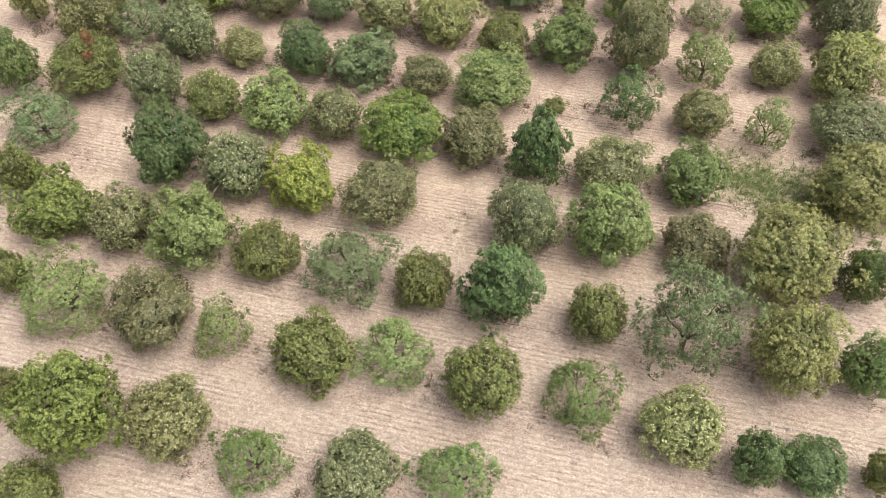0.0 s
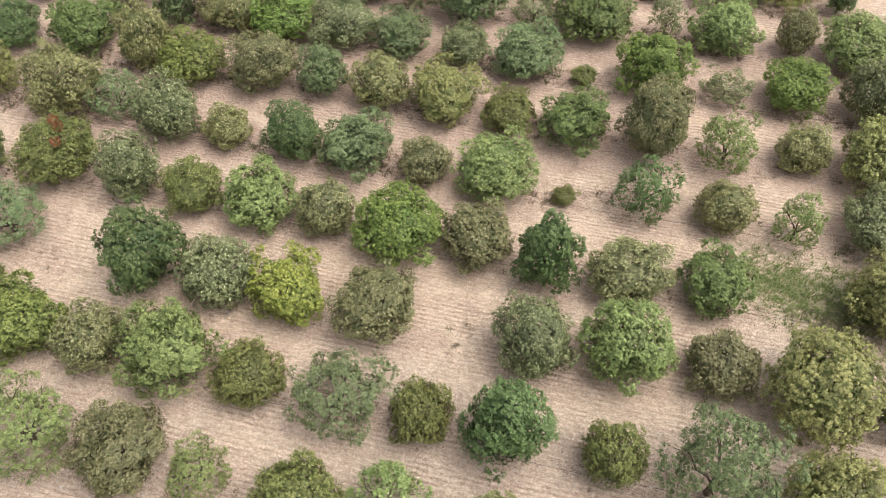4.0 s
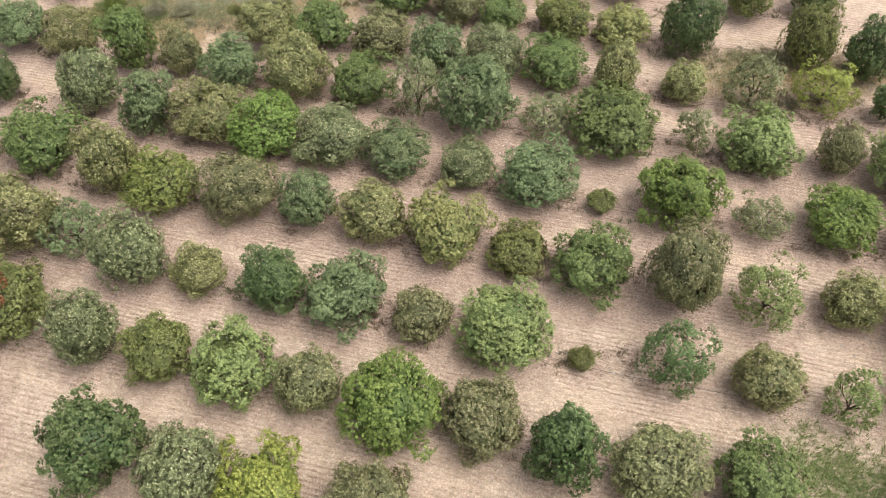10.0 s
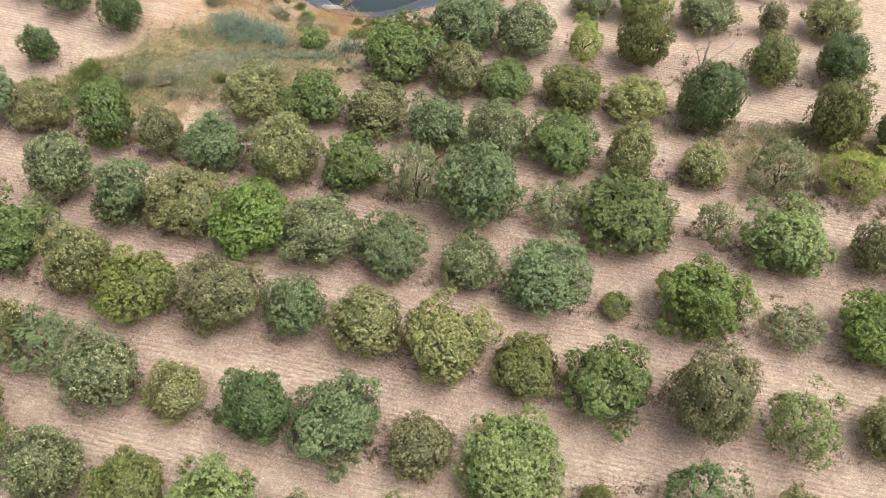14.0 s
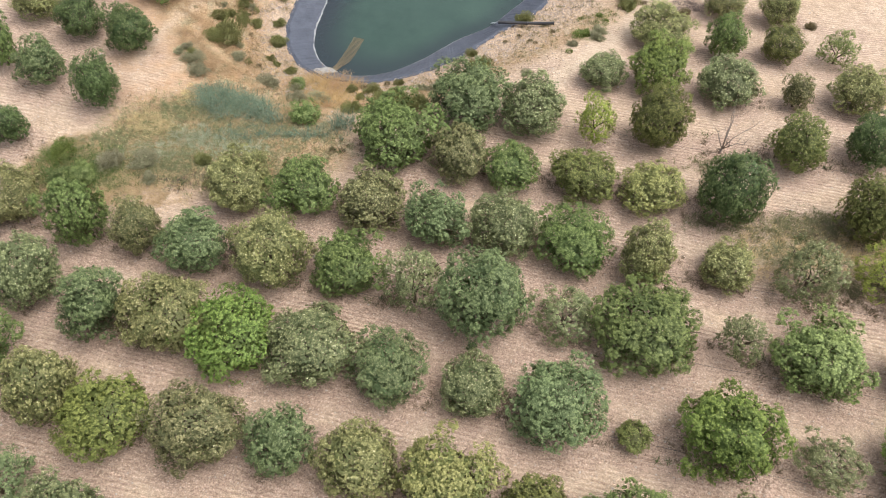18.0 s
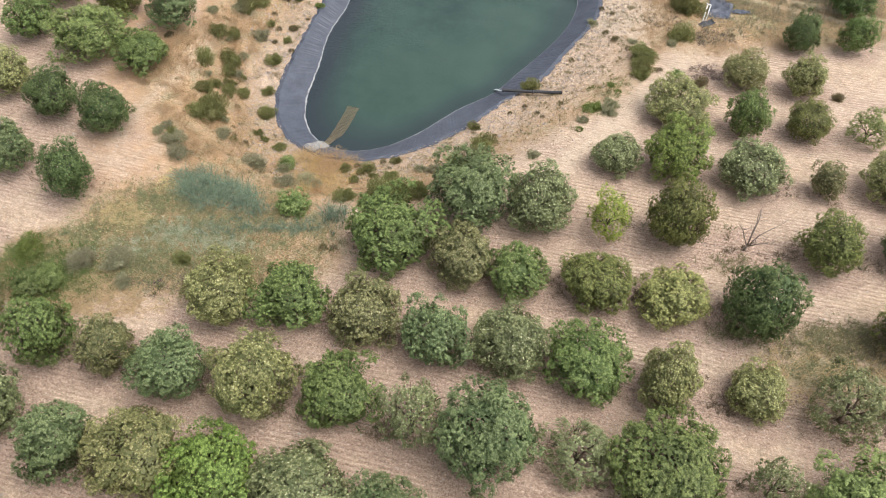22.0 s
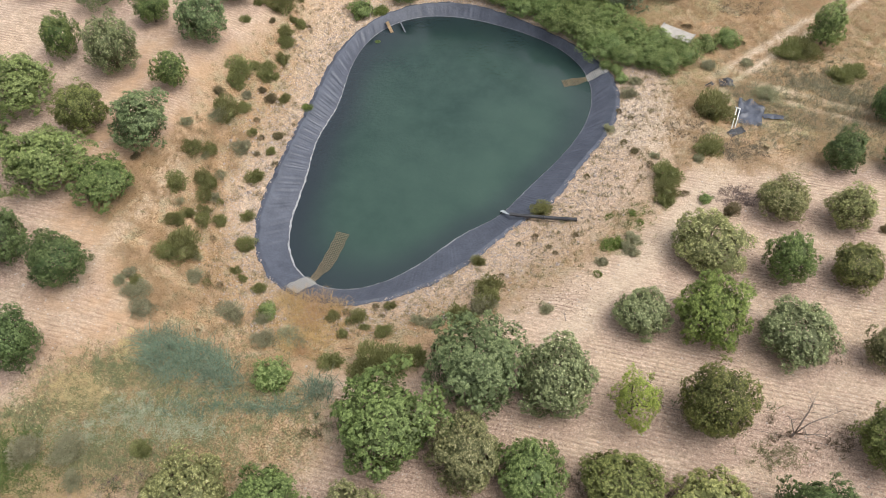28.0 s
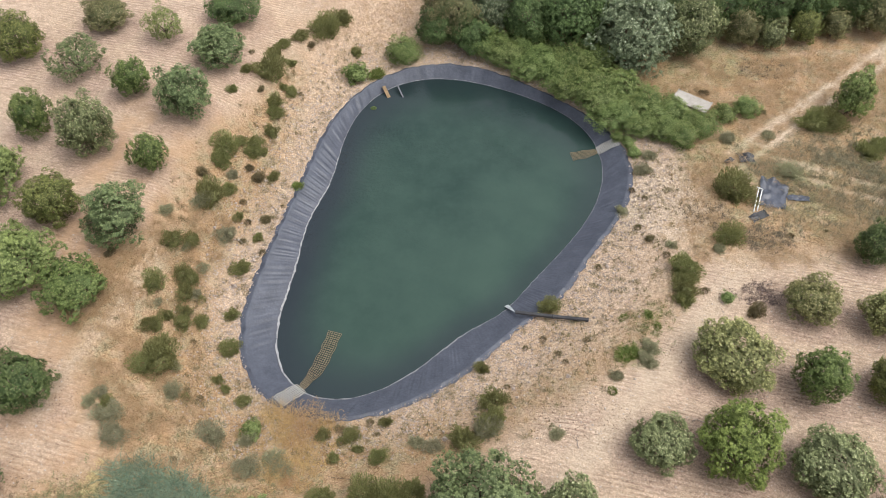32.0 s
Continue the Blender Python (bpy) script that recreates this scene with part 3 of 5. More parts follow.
plan_row(-6, [(-5, 1.2, 2.0, 3.0, 3.6, "O"), (-4, -0.2, 0.2, 5.7, 3.5, "U"), (-3, -0.3, -0.1, 3.9, 3.7, "K"), (-2, -0.6, 0.6, 6.2, 3.9, "L"), (-1, -0.7, 0.3, 4.1, 2.8, "O"), (0, -0.2, 0.1, 5.5, 3.4, "g"), (1, -0.5, 0.2, 3.7, 3.5, "O"), (2, -0.7, 0.2, 4.6, 5.4, "d"), (3, 0.0, 0.0, 3.6, 3.5, "O"), (4, 0.3, -0.2, 5.8, 6.9, "g"), (5, 1.2, -0.3, 5.0, 5.2, "V"), (6, 0.4, -0.1, 3.1, 3.8, "M")])
plan_row(-5, [(-5, -0.4, 1.0, 5.3, 3.3, "g"), (-3, 0.0, -0.4, 5.4, 5.4, "d"), (-2, -0.2, -0.3, 4.6, 3.8, "S"), (-1, -0.4, -0.1, 5.2, 3.4, "Y"), (0, 0.1, 0.0, 5.2, 3.4, "K"), (2, -0.3, -0.4, 4.9, 4.7, "S"), (3, 0.2, 0.4, 5.0, 4.5, "L"), (4, 0.8, 0.6, 4.4, 2.8, "K"), (5, 0.7, -0.2, 6.3, 5.6, "V"), (6, 0.7, 0.0, 3.3, 4.2, "M")])
plan_row(-4, [(-6, -0.6, -0.7, 3.7, 4.7, "M"), (-5, -0.1, 0.6, 5.6, 3.8, "O"), (-4, 0.7, -0.3, 4.0, 4.6, "S"), (-3, 0.2, -0.0, 4.2, 2.7, "O"), (-2, 0.1, 0.0, 5.3, 3.3, "L"), (-1, -0.2, 0.0, 4.0, 3.5, "K"), (0, -0.2, -0.1, 5.8, 3.6, "B"), (1, -0.0, 0.2, 4.5, 3.4, "K"), (2, -0.4, -0.5, 4.4, 5.2, "T"), (3, -0.2, -0.2, 4.9, 3.1, "K"), (4, -0.0, 0.0, 4.8, 3.2, "M"), (6, 1.0, 0.8, 5.6, 4.6, "V")])
plan_row(-3, [(-7, 1.1, 0.5, 3.2, 4.0, "V"), (-6, 1.8, -0.1, 5.4, 4.9, "P"), (-5, 0.8, 0.6, 4.0, 2.6, "g"), (-4, 0.6, -0.4, 4.7, 4.2, "S"), (-3, 0.1, -0.2, 3.4, 2.3, "P"), (-2, 0.3, -0.3, 4.0, 3.8, "D"), (-1, 0.1, 0.0, 5.3, 3.3, "G"), (0, -0.0, -0.1, 3.8, 2.6, "K"), (1, -0.2, -0.1, 5.6, 3.5, "L"), (2, -0.1, -0.5, 1.6, 1.0, "O"), (3, 0.4, 0.2, 4.3, 3.8, "e"), (4, 0.6, 0.0, 3.7, 3.1, "P"), (5, 0.2, -0.3, 3.1, 3.5, "l"), (6, 1.1, 0.8, 5.5, 3.3, "S")])
plan_row(-2, [(-7, -1.4, 0.3, 5.0, 3.1, "D"), (-6, -0.1, 1.2, 5.8, 3.6, "M"), (-5, 0.6, 0.0, 4.3, 4.9, "P"), (-4, -0.5, -0.3, 5.4, 3.3, "U"), (-3, 0.4, -0.1, 5.1, 4.1, "K"), (-2, 0.4, 0.2, 4.1, 3.6, "G"), (-1, -0.0, 0.3, 4.7, 3.4, "P"), (0, 0.0, 0.1, 5.9, 3.7, "V"), (1, -0.1, -0.2, 4.0, 2.5, "O"), (2, -0.2, -0.3, 5.3, 3.3, "M"), (3, 0.3, -0.5, 5.1, 6.1, "K"), (4, 0.5, -0.6, 4.1, 3.9, "l"), (5, 1.1, 0.4, 3.7, 3.1, "P"), (6, 0.8, 0.0, 5.8, 4.5, "V")])
plan_row(-1, [(-7, -2.1, 0.5, 3.4, 3.7, "D"), (-6, 0.5, 0.7, 4.7, 4.7, "S"), (-5, 0.6, -0.5, 3.9, 4.6, "G"), (-4, 0.3, 0.2, 5.3, 3.8, "P"), (-3, -0.1, 0.0, 5.7, 3.6, "B"), (-2, -0.1, 0.4, 5.6, 3.4, "S"), (-1, -0.2, -0.1, 4.8, 3.0, "G"), (0, 0.1, 0.1, 3.8, 2.7, "S"), (1, -0.1, 0.0, 5.5, 3.5, "G"), (2, -0.3, -0.4, 2.0, 1.2, "O"), (3, -0.1, 0.3, 6.1, 4.2, "B"), (4, 0.6, 0.2, 3.5, 2.1, "k"), (5, 1.1, 0.7, 5.1, 3.2, "B"), (6, 1.2, -3.3, 3.6, 3.0, "Y"), (6, 1.4, 0.3, 4.6, 4.6, "S")])
plan_row(0, [(-8, 0.3, 0.1, 5.0, 3.3, "G"), (-7, 0.2, 0.5, 4.9, 3.3, "P"), (-6, 1.1, -0.6, 4.1, 4.9, "M"), (-5, 0.3, -0.2, 3.3, 3.9, "K"), (-4, -0.3, -0.1, 4.8, 3.5, "G"), (-3, 0.1, -0.1, 5.0, 4.8, "P"), (-2, 0.3, 0.3, 5.0, 3.1, "M"), (-1, -0.1, -0.3, 4.0, 4.8, "k"), (0, -0.4, -0.7, 6.1, 5.6, "G"), (1, -0.3, 0.1, 4.1, 2.6, "k"), (2, -0.2, -0.2, 6.5, 3.7, "M"), (3, 0.7, 0.5, 2.8, 3.3, "k"), (4, 0.4, 0.3, 5.7, 3.7, "L"), (5, 1.0, 0.6, 3.2, 3.8, "K"), (6, 0.7, 0.4, 6.2, 3.8, "L")])
plan_row(1, [(-8, 1.2, 0.2, 2.6, 3.1, "D"), (-4, 0.3, -0.8, 5.0, 3.4, "P"), (-3, -0.0, -0.2, 5.3, 3.3, "M"), (-2, 0.1, -0.2, 4.7, 3.2, "K"), (-1, -0.1, -0.8, 4.4, 3.4, "G"), (0, -0.3, -0.1, 5.1, 3.4, "S"), (1, -0.6, -0.5, 5.1, 3.2, "M"), (2, -0.7, -0.5, 3.6, 4.1, "P"), (3, -0.1, 0.2, 3.7, 2.5, "P"), (4, -0.1, 0.1, 4.4, 4.0, "k"), (5, 0.7, 1.4, 5.0, 3.2, "y"), (6, 0.1, 1.0, 2.5, 3.1, "D")])
plan_row(2, [(-9, 1.5, 1.2, 3.2, 4.0, "M"), (-8, 0.4, 0.5, 3.9, 3.4, "G"), (-7, 0.8, -0.6, 3.5, 3.9, "D"), (-2, 0.25, -0.2, 6.4, 4.1, "M"), (-1, -0.0, -0.6, 4.5, 3.2, "K"), (0, -1.0, -0.6, 4.1, 2.9, "M"), (1, -0.6, -0.3, 4.6, 2.9, "O"), (2, -0.8, -0.3, 4.6, 2.8, "V"), (3, -0.4, -0.4, 4.5, 5.4, "D"), (5, -0.7, 0.2, 4.1, 5.0, "O"), (6, -0.9, -0.0, 4.3, 5.0, "D")])
plan_row(3, [(-9, 1.0, 1.0, 4.2, 3.2, "P"), (-8, 0.8, -0.1, 4.0, 3.4, "D"), (-7, 0.6, -0.8, 3.8, 3.7, "D"), (-1, -0.6, -1.5, 6.1, 4.4, "G"), (0, -0.5, -0.9, 4.6, 3.9, "S"), (1, -0.7, -1.2, 3.2, 3.8, "y"), (2, -0.9, -0.5, 4.2, 5.0, "O"), (3, -0.8, -0.4, 3.6, 4.3, "x"), (4, -0.5, -0.3, 3.7, 3.8, "O"), (5, 0.3, 1.0, 4.0, 4.0, "D")])
plan_row(4, [(-9, -0.2, 1.8, 4.2, 3.4, "M"), (-8, 0.4, 0.6, 5.9, 3.7, "L"), (-7, 0.2, 0.3, 4.5, 2.8, "M"), (1, -0.5, -0.6, 3.7, 2.3, "S"), (2, -0.9, 0.3, 5.0, 4.2, "U"), (3, -0.5, 0.0, 4.6, 3.2, "S"), (4, -0.0, -0.0, 2.4, 2.7, "K"), (5, -0.1, 1.0, 4.4, 3.3, "P")])
plan_row(5, [(-9, -0.4, 1.4, 5.6, 3.9, "L"), (-8, 0.2, 0.1, 3.7, 3.6, "O"), (-7, 0.3, -0.2, 4.5, 3.9, "G"), (2, -0.8, 0.6, 5.2, 3.2, "P"), (3, -0.5, 0.1, 3.6, 3.9, "M"), (4, -0.5, 1.0, 3.5, 2.8, "O"), (5, -0.8, 1.2, 3.2, 2.7, "l")])
plan_row(6, [(-9, -0.6, 1.6, 3.4, 3.6, "M"), (-8, -0.6, 0.9, 4.2, 4.5, "S"), (-7, -0.2, 0.2, 2.9, 3.0, "M"), (3, -0.3, 0.4, 3.9, 2.5, "P"), (4, -0.6, 0.3, 3.3, 3.4, "P")])
plan_row(7, [(-9, -0.8, 2.6, 4.4, 2.8, "g"), (-8, -0.3, 1.2, 3.0, 3.0, "M"), (-7, -0.3, 0.3, 4.3, 4.2, "G"), (4, -0.5, 0.2, 3.1, 3.2, "D"), (5, -0.6, 1.2, 3.0, 3.4, "M")])
plan_row(8, [(-10, -3.1, -2.2, 4.3, 3.6, "O"), (-9, -1.3, 3.0, 4.0, 2.5, "K"), (-8, -0.6, 2.3, 3.2, 2.6, "l"), (-7, -0.3, 1.2, 4.5, 3.0, "G"), (5, 0.1, 1.6, 4.0, 3.8, "D")])
plan_row(9, [(-7, -1.5, 1.1, 4.6, 2.8, "D")])


# ---- ground: one sheet to the horizon ----
def ground():
    near_x, near_y = np.arange(-60, 60.01, 0.5), np.arange(0, 150.01, 0.5)
    grow = np.cumsum(1.0 * 1.28 ** np.arange(26))
    xs = np.concatenate([-60 - grow[::-1], near_x, 60 + grow])
    ys = np.concatenate([-grow[::-1], near_y, 150 + grow])
    gx, gy = np.meshgrid(xs, ys)
    z = ground_z(gx, gy)
    verts = np.stack([gx.ravel(), gy.ravel(), z.ravel()], 1)
    w, h = len(xs), len(ys)
    i = (np.arange(h - 1)[:, None] * w + np.arange(w - 1)[None, :]).ravel()
    faces = np.stack([i, i + 1, i + w + 1, i + w], 1)
    me = mesh_from("ground", verts, faces, [SOIL], True)
    x, y = verts[:, 0], verts[:, 1]
    wob = np.sin(x * 0.31 + 1.3 * np.sin(y * 0.17)) + np.sin(y * 0.43 + 1.7 * np.sin(x * 0.21))
    g = rim_gap(x, y)
    # the orchard's edge towards the pond and the meadow
    meadow = np.maximum(step(1.0, -1.0, 5 * (np.hypot((x + 16.5) / 9.5, (y - 78) / 6.0) + 0.06 * wob - 0.95)), step(1.0, -1.0, 5 * (np.hypot((x + 26) / 5.5, (y - 75) / 3.4) + 0.06 * wob - 0.95)))
    band = step(9.0, 5.5, g - 3.0 * step(-9, -14, x) * step(103, 96, y) + 0.6 * wob)
    right_land = step(-1.5, 2.5, y - (98.5 + 0.15 * (x - 20)) + 0.8 * wob) * step(12, 18, x)
    back_land = step(119, 123, y + 0.5 * wob - 0.1 * x) * step(-14, -8, x)
    right_strip = np.maximum(np.exp(-(((y - 34.8 + 0.30 * (x - 21)) / 2.2) ** 2)) * step(17, 21, x), 0.9 * np.exp(-(((y - 67.3) / 2.0) ** 2)) * step(17, 22, x))
    wild = np.clip(np.maximum.reduce([meadow, band, right_land, back_land]), 0, 1)
    row = ((y - GRID_ORIGIN[1]) * ALONG_ROW[0] - (x - GRID_ORIGIN[0]) * ALONG_ROW[1]) / (ACROSS_ROWS[1] * ALONG_ROW[0] - ACROSS_ROWS[0] * ALONG_ROW[1])
    off = np.abs(row - np.round(row)) * 6.15
    # litter deepened in the middle rows, partly painting in the shade between close trees
    belt = step(36, 46, y) * step(82, 70, y)
    litter = (0.38 + 0.24 * belt) * step(2.3 + 0.3 * wob, 0.6, off)
    for along_row, trees in ORCHARD:
        for i, dx, dy, width, *rest in trees:
            tx, ty = tree_place(along_row, i, dx, dy)
            near = np.hypot((x - tx) / 1.25, y - ty + 0.4) / (0.5 * width + 0.5)
            litter = np.maximum(litter, (0.78 + 0.14 * belt) * step(1.4, 0.72, near))
    for sx, sy, wide in ((-1.3, 31.2, 1.7), (-25.5, 36.9, 1.8), (9.6, 44.9, 1.5), (1.6, 33.4, 1.0)):
        litter = np.maximum(litter, 0.95 * step(1.3, 0.7, np.hypot((x - sx) / wide, (y - sy + 0.24 * (x - sx)) / (0.62 * wide)) + 0.08 * wob))
    litter = litter * (1 - wild) * (1.0 - 0.35 * step(50, 34, y))
    sides = step(-12, -4, y - PY + 0.25 * np.abs(x))
    bare = np.where(x > 0, step(7.3, 4.0, g + 0.7 * wob), step(4.6, 1.0, g + 0.6 * wob)) * np.maximum(0.25 + 0.65 * sides, 0.85 * step(-7, -2, x))
    tracks = np.exp(-(((y - 112 - 0.8 * (x - 26)) / 1.4) ** 2)) * step(22, 27, x)
    along = np.clip(np.exp(-(((y - 112 - 0.8 * (x - 26) - 0.9) / 0.45) ** 2)) + np.exp(-(((y - 112 - 0.8 * (x - 26) + 0.9) / 0.45) ** 2)), 0, 1) * step(22, 26, x)
    second = np.clip(np.exp(-(((y - 111 + 0.42 * (x - 25) - 0.8) / 0.35) ** 2)) + np.exp(-(((y - 111 + 0.42 * (x - 25) + 0.8) / 0.35) ** 2)), 0, 1) * step(25, 29, x) * 0.9
    lane = np.exp(-(((y - 83.6 - 1.1 * (x - 8.3) + 0.5 * wob) / 1.7) ** 2)) * step(4, 8, x) * step(24, 20, x) * 0.75
    sandy = step(5.5, 2.5, np.hypot((x - 17.2) / 1.0, (y - 106.5) / 1.0) + 0.4 * wob) * 0.8
    bare = np.maximum(bare, 0.88 * step(114, 119, y) * step(-15, -11, x) * step(2, -3, x))
    left_lane = np.exp(-(((x + 22.4 - 0.30 * (y - 93.5) + 0.35 * wob) / 0.8) ** 2)) * step(84, 88, y) * step(104, 99, y) * 0.6
    track = np.maximum.reduce([along, second, lane, sandy, left_lane]) * (g > 0.4)
    dry = np.clip(wild * (1 - bare) * (1 - 0.6 * tracks) - 0.3 * right_strip, 0, 1)
    teal = np.exp(-(np.hypot((x + 19) / 10, (y - 77.5) / 4.5) ** 2))
    weedy = np.clip(0.85 * teal * meadow * (0.35 + 0.65 * step(-0.6, 0.9, np.sin(x * 1.1 + 2 * np.sin(y * 0.8)) + np.sin(y * 1.3 + 1.4 * np.sin(x * 0.7)))) + 0.8 * right_strip + 0.55 * right_land * step(0.0, 1.0, wob) + 0.5 * np.exp(-(np.hypot((x - 34) / 6, (y - 108) / 3.5) ** 2)), 0, 1)
    for name, values in (("pale", step(58, 46, y + 2 * wob) * step(24, 32, y + 2 * wob)), ("gravelly", step(34, 22, y + 2 * wob)), ("tilled", 1 - wild), ("litter", litter), ("dry", dry), ("weedy", weedy), ("track", track), ("bank", step(11, 7, g - 6.0 * step(-8, -14, x) + 0.5 * wob) * step(1.0, 4.5, g) * step(5, -3, x) * (1 - 0.75 * step(110, 117, y)))):
        at = me.attributes.new(name, "FLOAT", "POINT")
        at.data.foreach_set("value", values.astype(np.float32))
    return tagged(new("ground", me), "sandy tilled orchard soil with dry grass round a pond", "ground", kind="structure")


ground()

# ---- the pond ----
LINER = plain_material("pond_liner", (0.030, 0.035, 0.050), (0.080, 0.089, 0.117), 0.9, 0.40, 0.5, 0.6, 0.06)
LINER_EDGE = plain_material("waterline_scum", (0.15, 0.155, 0.165), (0.36, 0.36, 0.365), 3.0, 0.8, 0.3, 0.3, 0.02)


def liner():
    turns = 1200
    a = np.linspace(0, 2 * np.pi, turns, endpoint=False)
    rim, shore = wavy(RIM, a), wavy(SHORE, a)
    rng = np.random.default_rng(3)
    wrinkle = np.zeros(turns)
    for k in range(60):
        fr = rng.integers(90, 340)
        wrinkle += np.sin(fr * a + rng.uniform(0, 6.3)) * rng.uniform(0.2, 1)
    wrinkle *= 0.0013
    for k in range(26):
        fr = rng.integers(60, 170)
        wrinkle += 0.0032 * np.sin(fr * a + 1.5 * np.sin(rng.integers(5, 12) * a) + rng.uniform(0, 6.3)) * rng.uniform(0.2, 1) * step(-0.3, 0.6, np.sin(a - 0.3))
    ragged = 0.05 * np.sin(37 * a) + 0.05 * np.sin(61 * a + 1) + 0.03 * np.sin(143 * a)
    rings = []
    for q in (-0.16, -0.05, 0.0, 0.06, 0.2, 0.4, 0.6, 0.8, 0.93, 1.0, 1.12, 1.4, 1.9):
        r = rim + (shore - rim) * q + (ragged if q < 0 else 0)
        if q < 0:
            z = np.maximum(ground_z(PX + r * np.cos(a), PY + r * np.sin(a)), RIM_Z - 0.02) + 0.035
        elif q < 0.05:
            z = np.full(turns, RIM_Z + 0.07)
        else:
            z = RIM_Z + 0.05 + (WATER_Z - RIM_Z - 0.05) * q + wrinkle * math.sin(min(q, 1) * 3.1) * 2.0
        rings.append(np.stack([PX + r * np.cos(a), PY + r * np.sin(a), z], 1))
    verts = np.concatenate(rings)
    faces = []
    for k in range(len(rings) - 1):
        for i in range(turns):
            j = (i + 1) % turns
            faces.append([k * turns + i, (k + 1) * turns + i, (k + 1) * turns + j, k * turns + j])
    ob = tagged(new("pond_liner", mesh_from("pond_liner", verts, faces, [LINER], True)), "grey-blue plastic pond liner, wrinkled, round the water", "pond liner", kind="structure")
    # pale mineral line along the water's edge
    inner = []
    wide = (0.008 + 0.018 * np.clip(np.cos(a - 3.7), 0, 1)) * np.convolve(rng.uniform(0.1, 1.9, turns), np.ones(3) / 3, "same")
    shift = 0.012 * np.sin(41 * a + np.sin(13 * a)) + 0.008 * np.sin(97 * a)
    for s in (-1, 1):
        q = 0.975 + shift + s * wide
        r = rim + (shore - rim) * q
        z = RIM_Z + 0.05 + (WATER_Z - RIM_Z - 0.05) * q + 0.03
        inner.append(np.stack([PX + r * np.cos(a), PY + r * np.sin(a), z], 1))
    faces = [[i, turns + i, turns + (i + 1) % turns, (i + 1) % turns] for i in range(turns)]
    part("waterline", mesh_from("waterline", np.concatenate(inner), faces, [LINER_EDGE], True), ob, "pale mineral line along the water")
    return ob


liner()


def water():
    m, n, l, b = material("pond_water", 0.06, 0.0, 0.5)
    vec = n.new("ShaderNodeTexCoord").outputs["Object"]
    deep = ramp(n, l, noise_at(n, l, vec, 0.075, 3), [(0.34, (0.010, 0.030, 0.024)), (0.66, (0.030, 0.060, 0.045))])
    deep = mix(n, l, ramp(n, l, noise_at(n, l, vec, 0.7, 4, 0.65), [(0.40, (0.0,)), (0.68, (0.35,))]), deep, (0.034, 0.066, 0.050))
    edge = attribute(n, "shallow")
    col = mix(n, l, edge, deep, (0.014, 0.021, 0.027))
    l.new(col, b.inputs["Base Color"])
    ripple = maths(n, l, "MULTIPLY", noise_at(n, l, vec, 3.2, 3), ramp(n, l, noise_at(n, l, vec, 0.12, 2), [(0.46, (0.04,)), (0.66, (1.0,))]))
    bump(n, l, b, ripple, 0.8, 0.10)
    turns, rings = 240, [1.05, 1.0, 0.95, 0.9, 0.84, 0.75, 0.66, 0.5, 0.25]
    a = np.linspace(0, 2 * np.pi, turns, endpoint=False)
    shore = wavy(SHORE, a)
    verts, shallow = [], []
    for q in rings:
        verts.append(np.stack([PX + shore * q * np.cos(a), PY + shore * q * np.sin(a), np.full(turns, WATER_Z)], 1))
        lee = 0.55 + 0.45 * np.cos(a - 3.0)
        shallow.append(np.clip(step(0.66, 0.98, np.full(turns, q)), 0, 1) * (0.45 + 0.55 * lee))
    verts = np.concatenate(verts + [np.array([[PX, PY, WATER_Z]])])
    shallow = np.concatenate(shallow + [np.zeros(1)])
    faces = []
    for k in range(len(rings) - 1):
        for i in range(turns):
            j = (i + 1) % turns
            faces.append([k * turns + i, k * turns + j, (k + 1) * turns + j, (k + 1) * turns + i])
    k = len(rings) - 1
    faces += [[k * turns + i, k * turns + (i + 1) % turns, len(verts) - 1] for i in range(turns)]
    me = mesh_from("water", verts, faces, [m], True)
    me.attributes.new("shallow", "FLOAT", "POINT").data.foreach_set("value", shallow.astype(np.float32))
    tagged(new("water", me), "still dark green pond water", "water", kind="structure")


water()


# ---- orchard oaks, row by row ----
for row, trees in ORCHARD:
    orchard_row(row, trees)

# ---- shrubs and weeds ----
shrubs([(-27.6, 73.6, 2.40, "l"), (-21.4, 73.7, 1.44, "w"), (-26.3, 73.9, 2.41, "g"), (-24.7, 75.5, 2.04, "w"), (-22.2, 75.5, 2.04, "w"), (-17.8, 75.6, 1.23, "b"), (-28.7, 76.5, 2.48, "y"), (-8.4, 76.7, 0.66, "r"), (-10.8, 80.4, 2.27, "g"), (-4.8, 81.5, 2.31, "b"), (-3.3, 81.5, 2.31, "b"), (-7.2, 81.7, 1.55, "b"), (-1.8, 81.9, 1.70, "b"), (-9.9, 83.6, 1.44, "w"), (-4.1, 84.6, 1.32, "b"), (-6.9, 84.7, 0.91, "b")])
shrubs([(-0.6, 85.1, 1.22, "w"), (-20.0, 85.3, 1.69, "w"), (-5.5, 85.4, 0.78, "b"), (1.2, 85.5, 2.09, "b"), (-1.7, 85.6, 1.48, "w"), (-14.7, 85.9, 2.11, "w"), (-12.7, 85.9, 1.41, "w"), (-6.0, 86.4, 1.16, "b"), (-20.6, 86.5, 1.81, "w"), (-7.9, 86.5, 0.95, "b"), (-12.4, 86.7, 1.59, "g"), (3.1, 86.8, 2.12, "b"), (-6.9, 87.0, 0.66, "r"), (-21.9, 87.3, 0.97, "w"), (-20.8, 87.3, 0.83, "b"), (-4.9, 87.5, 0.59, "r")])
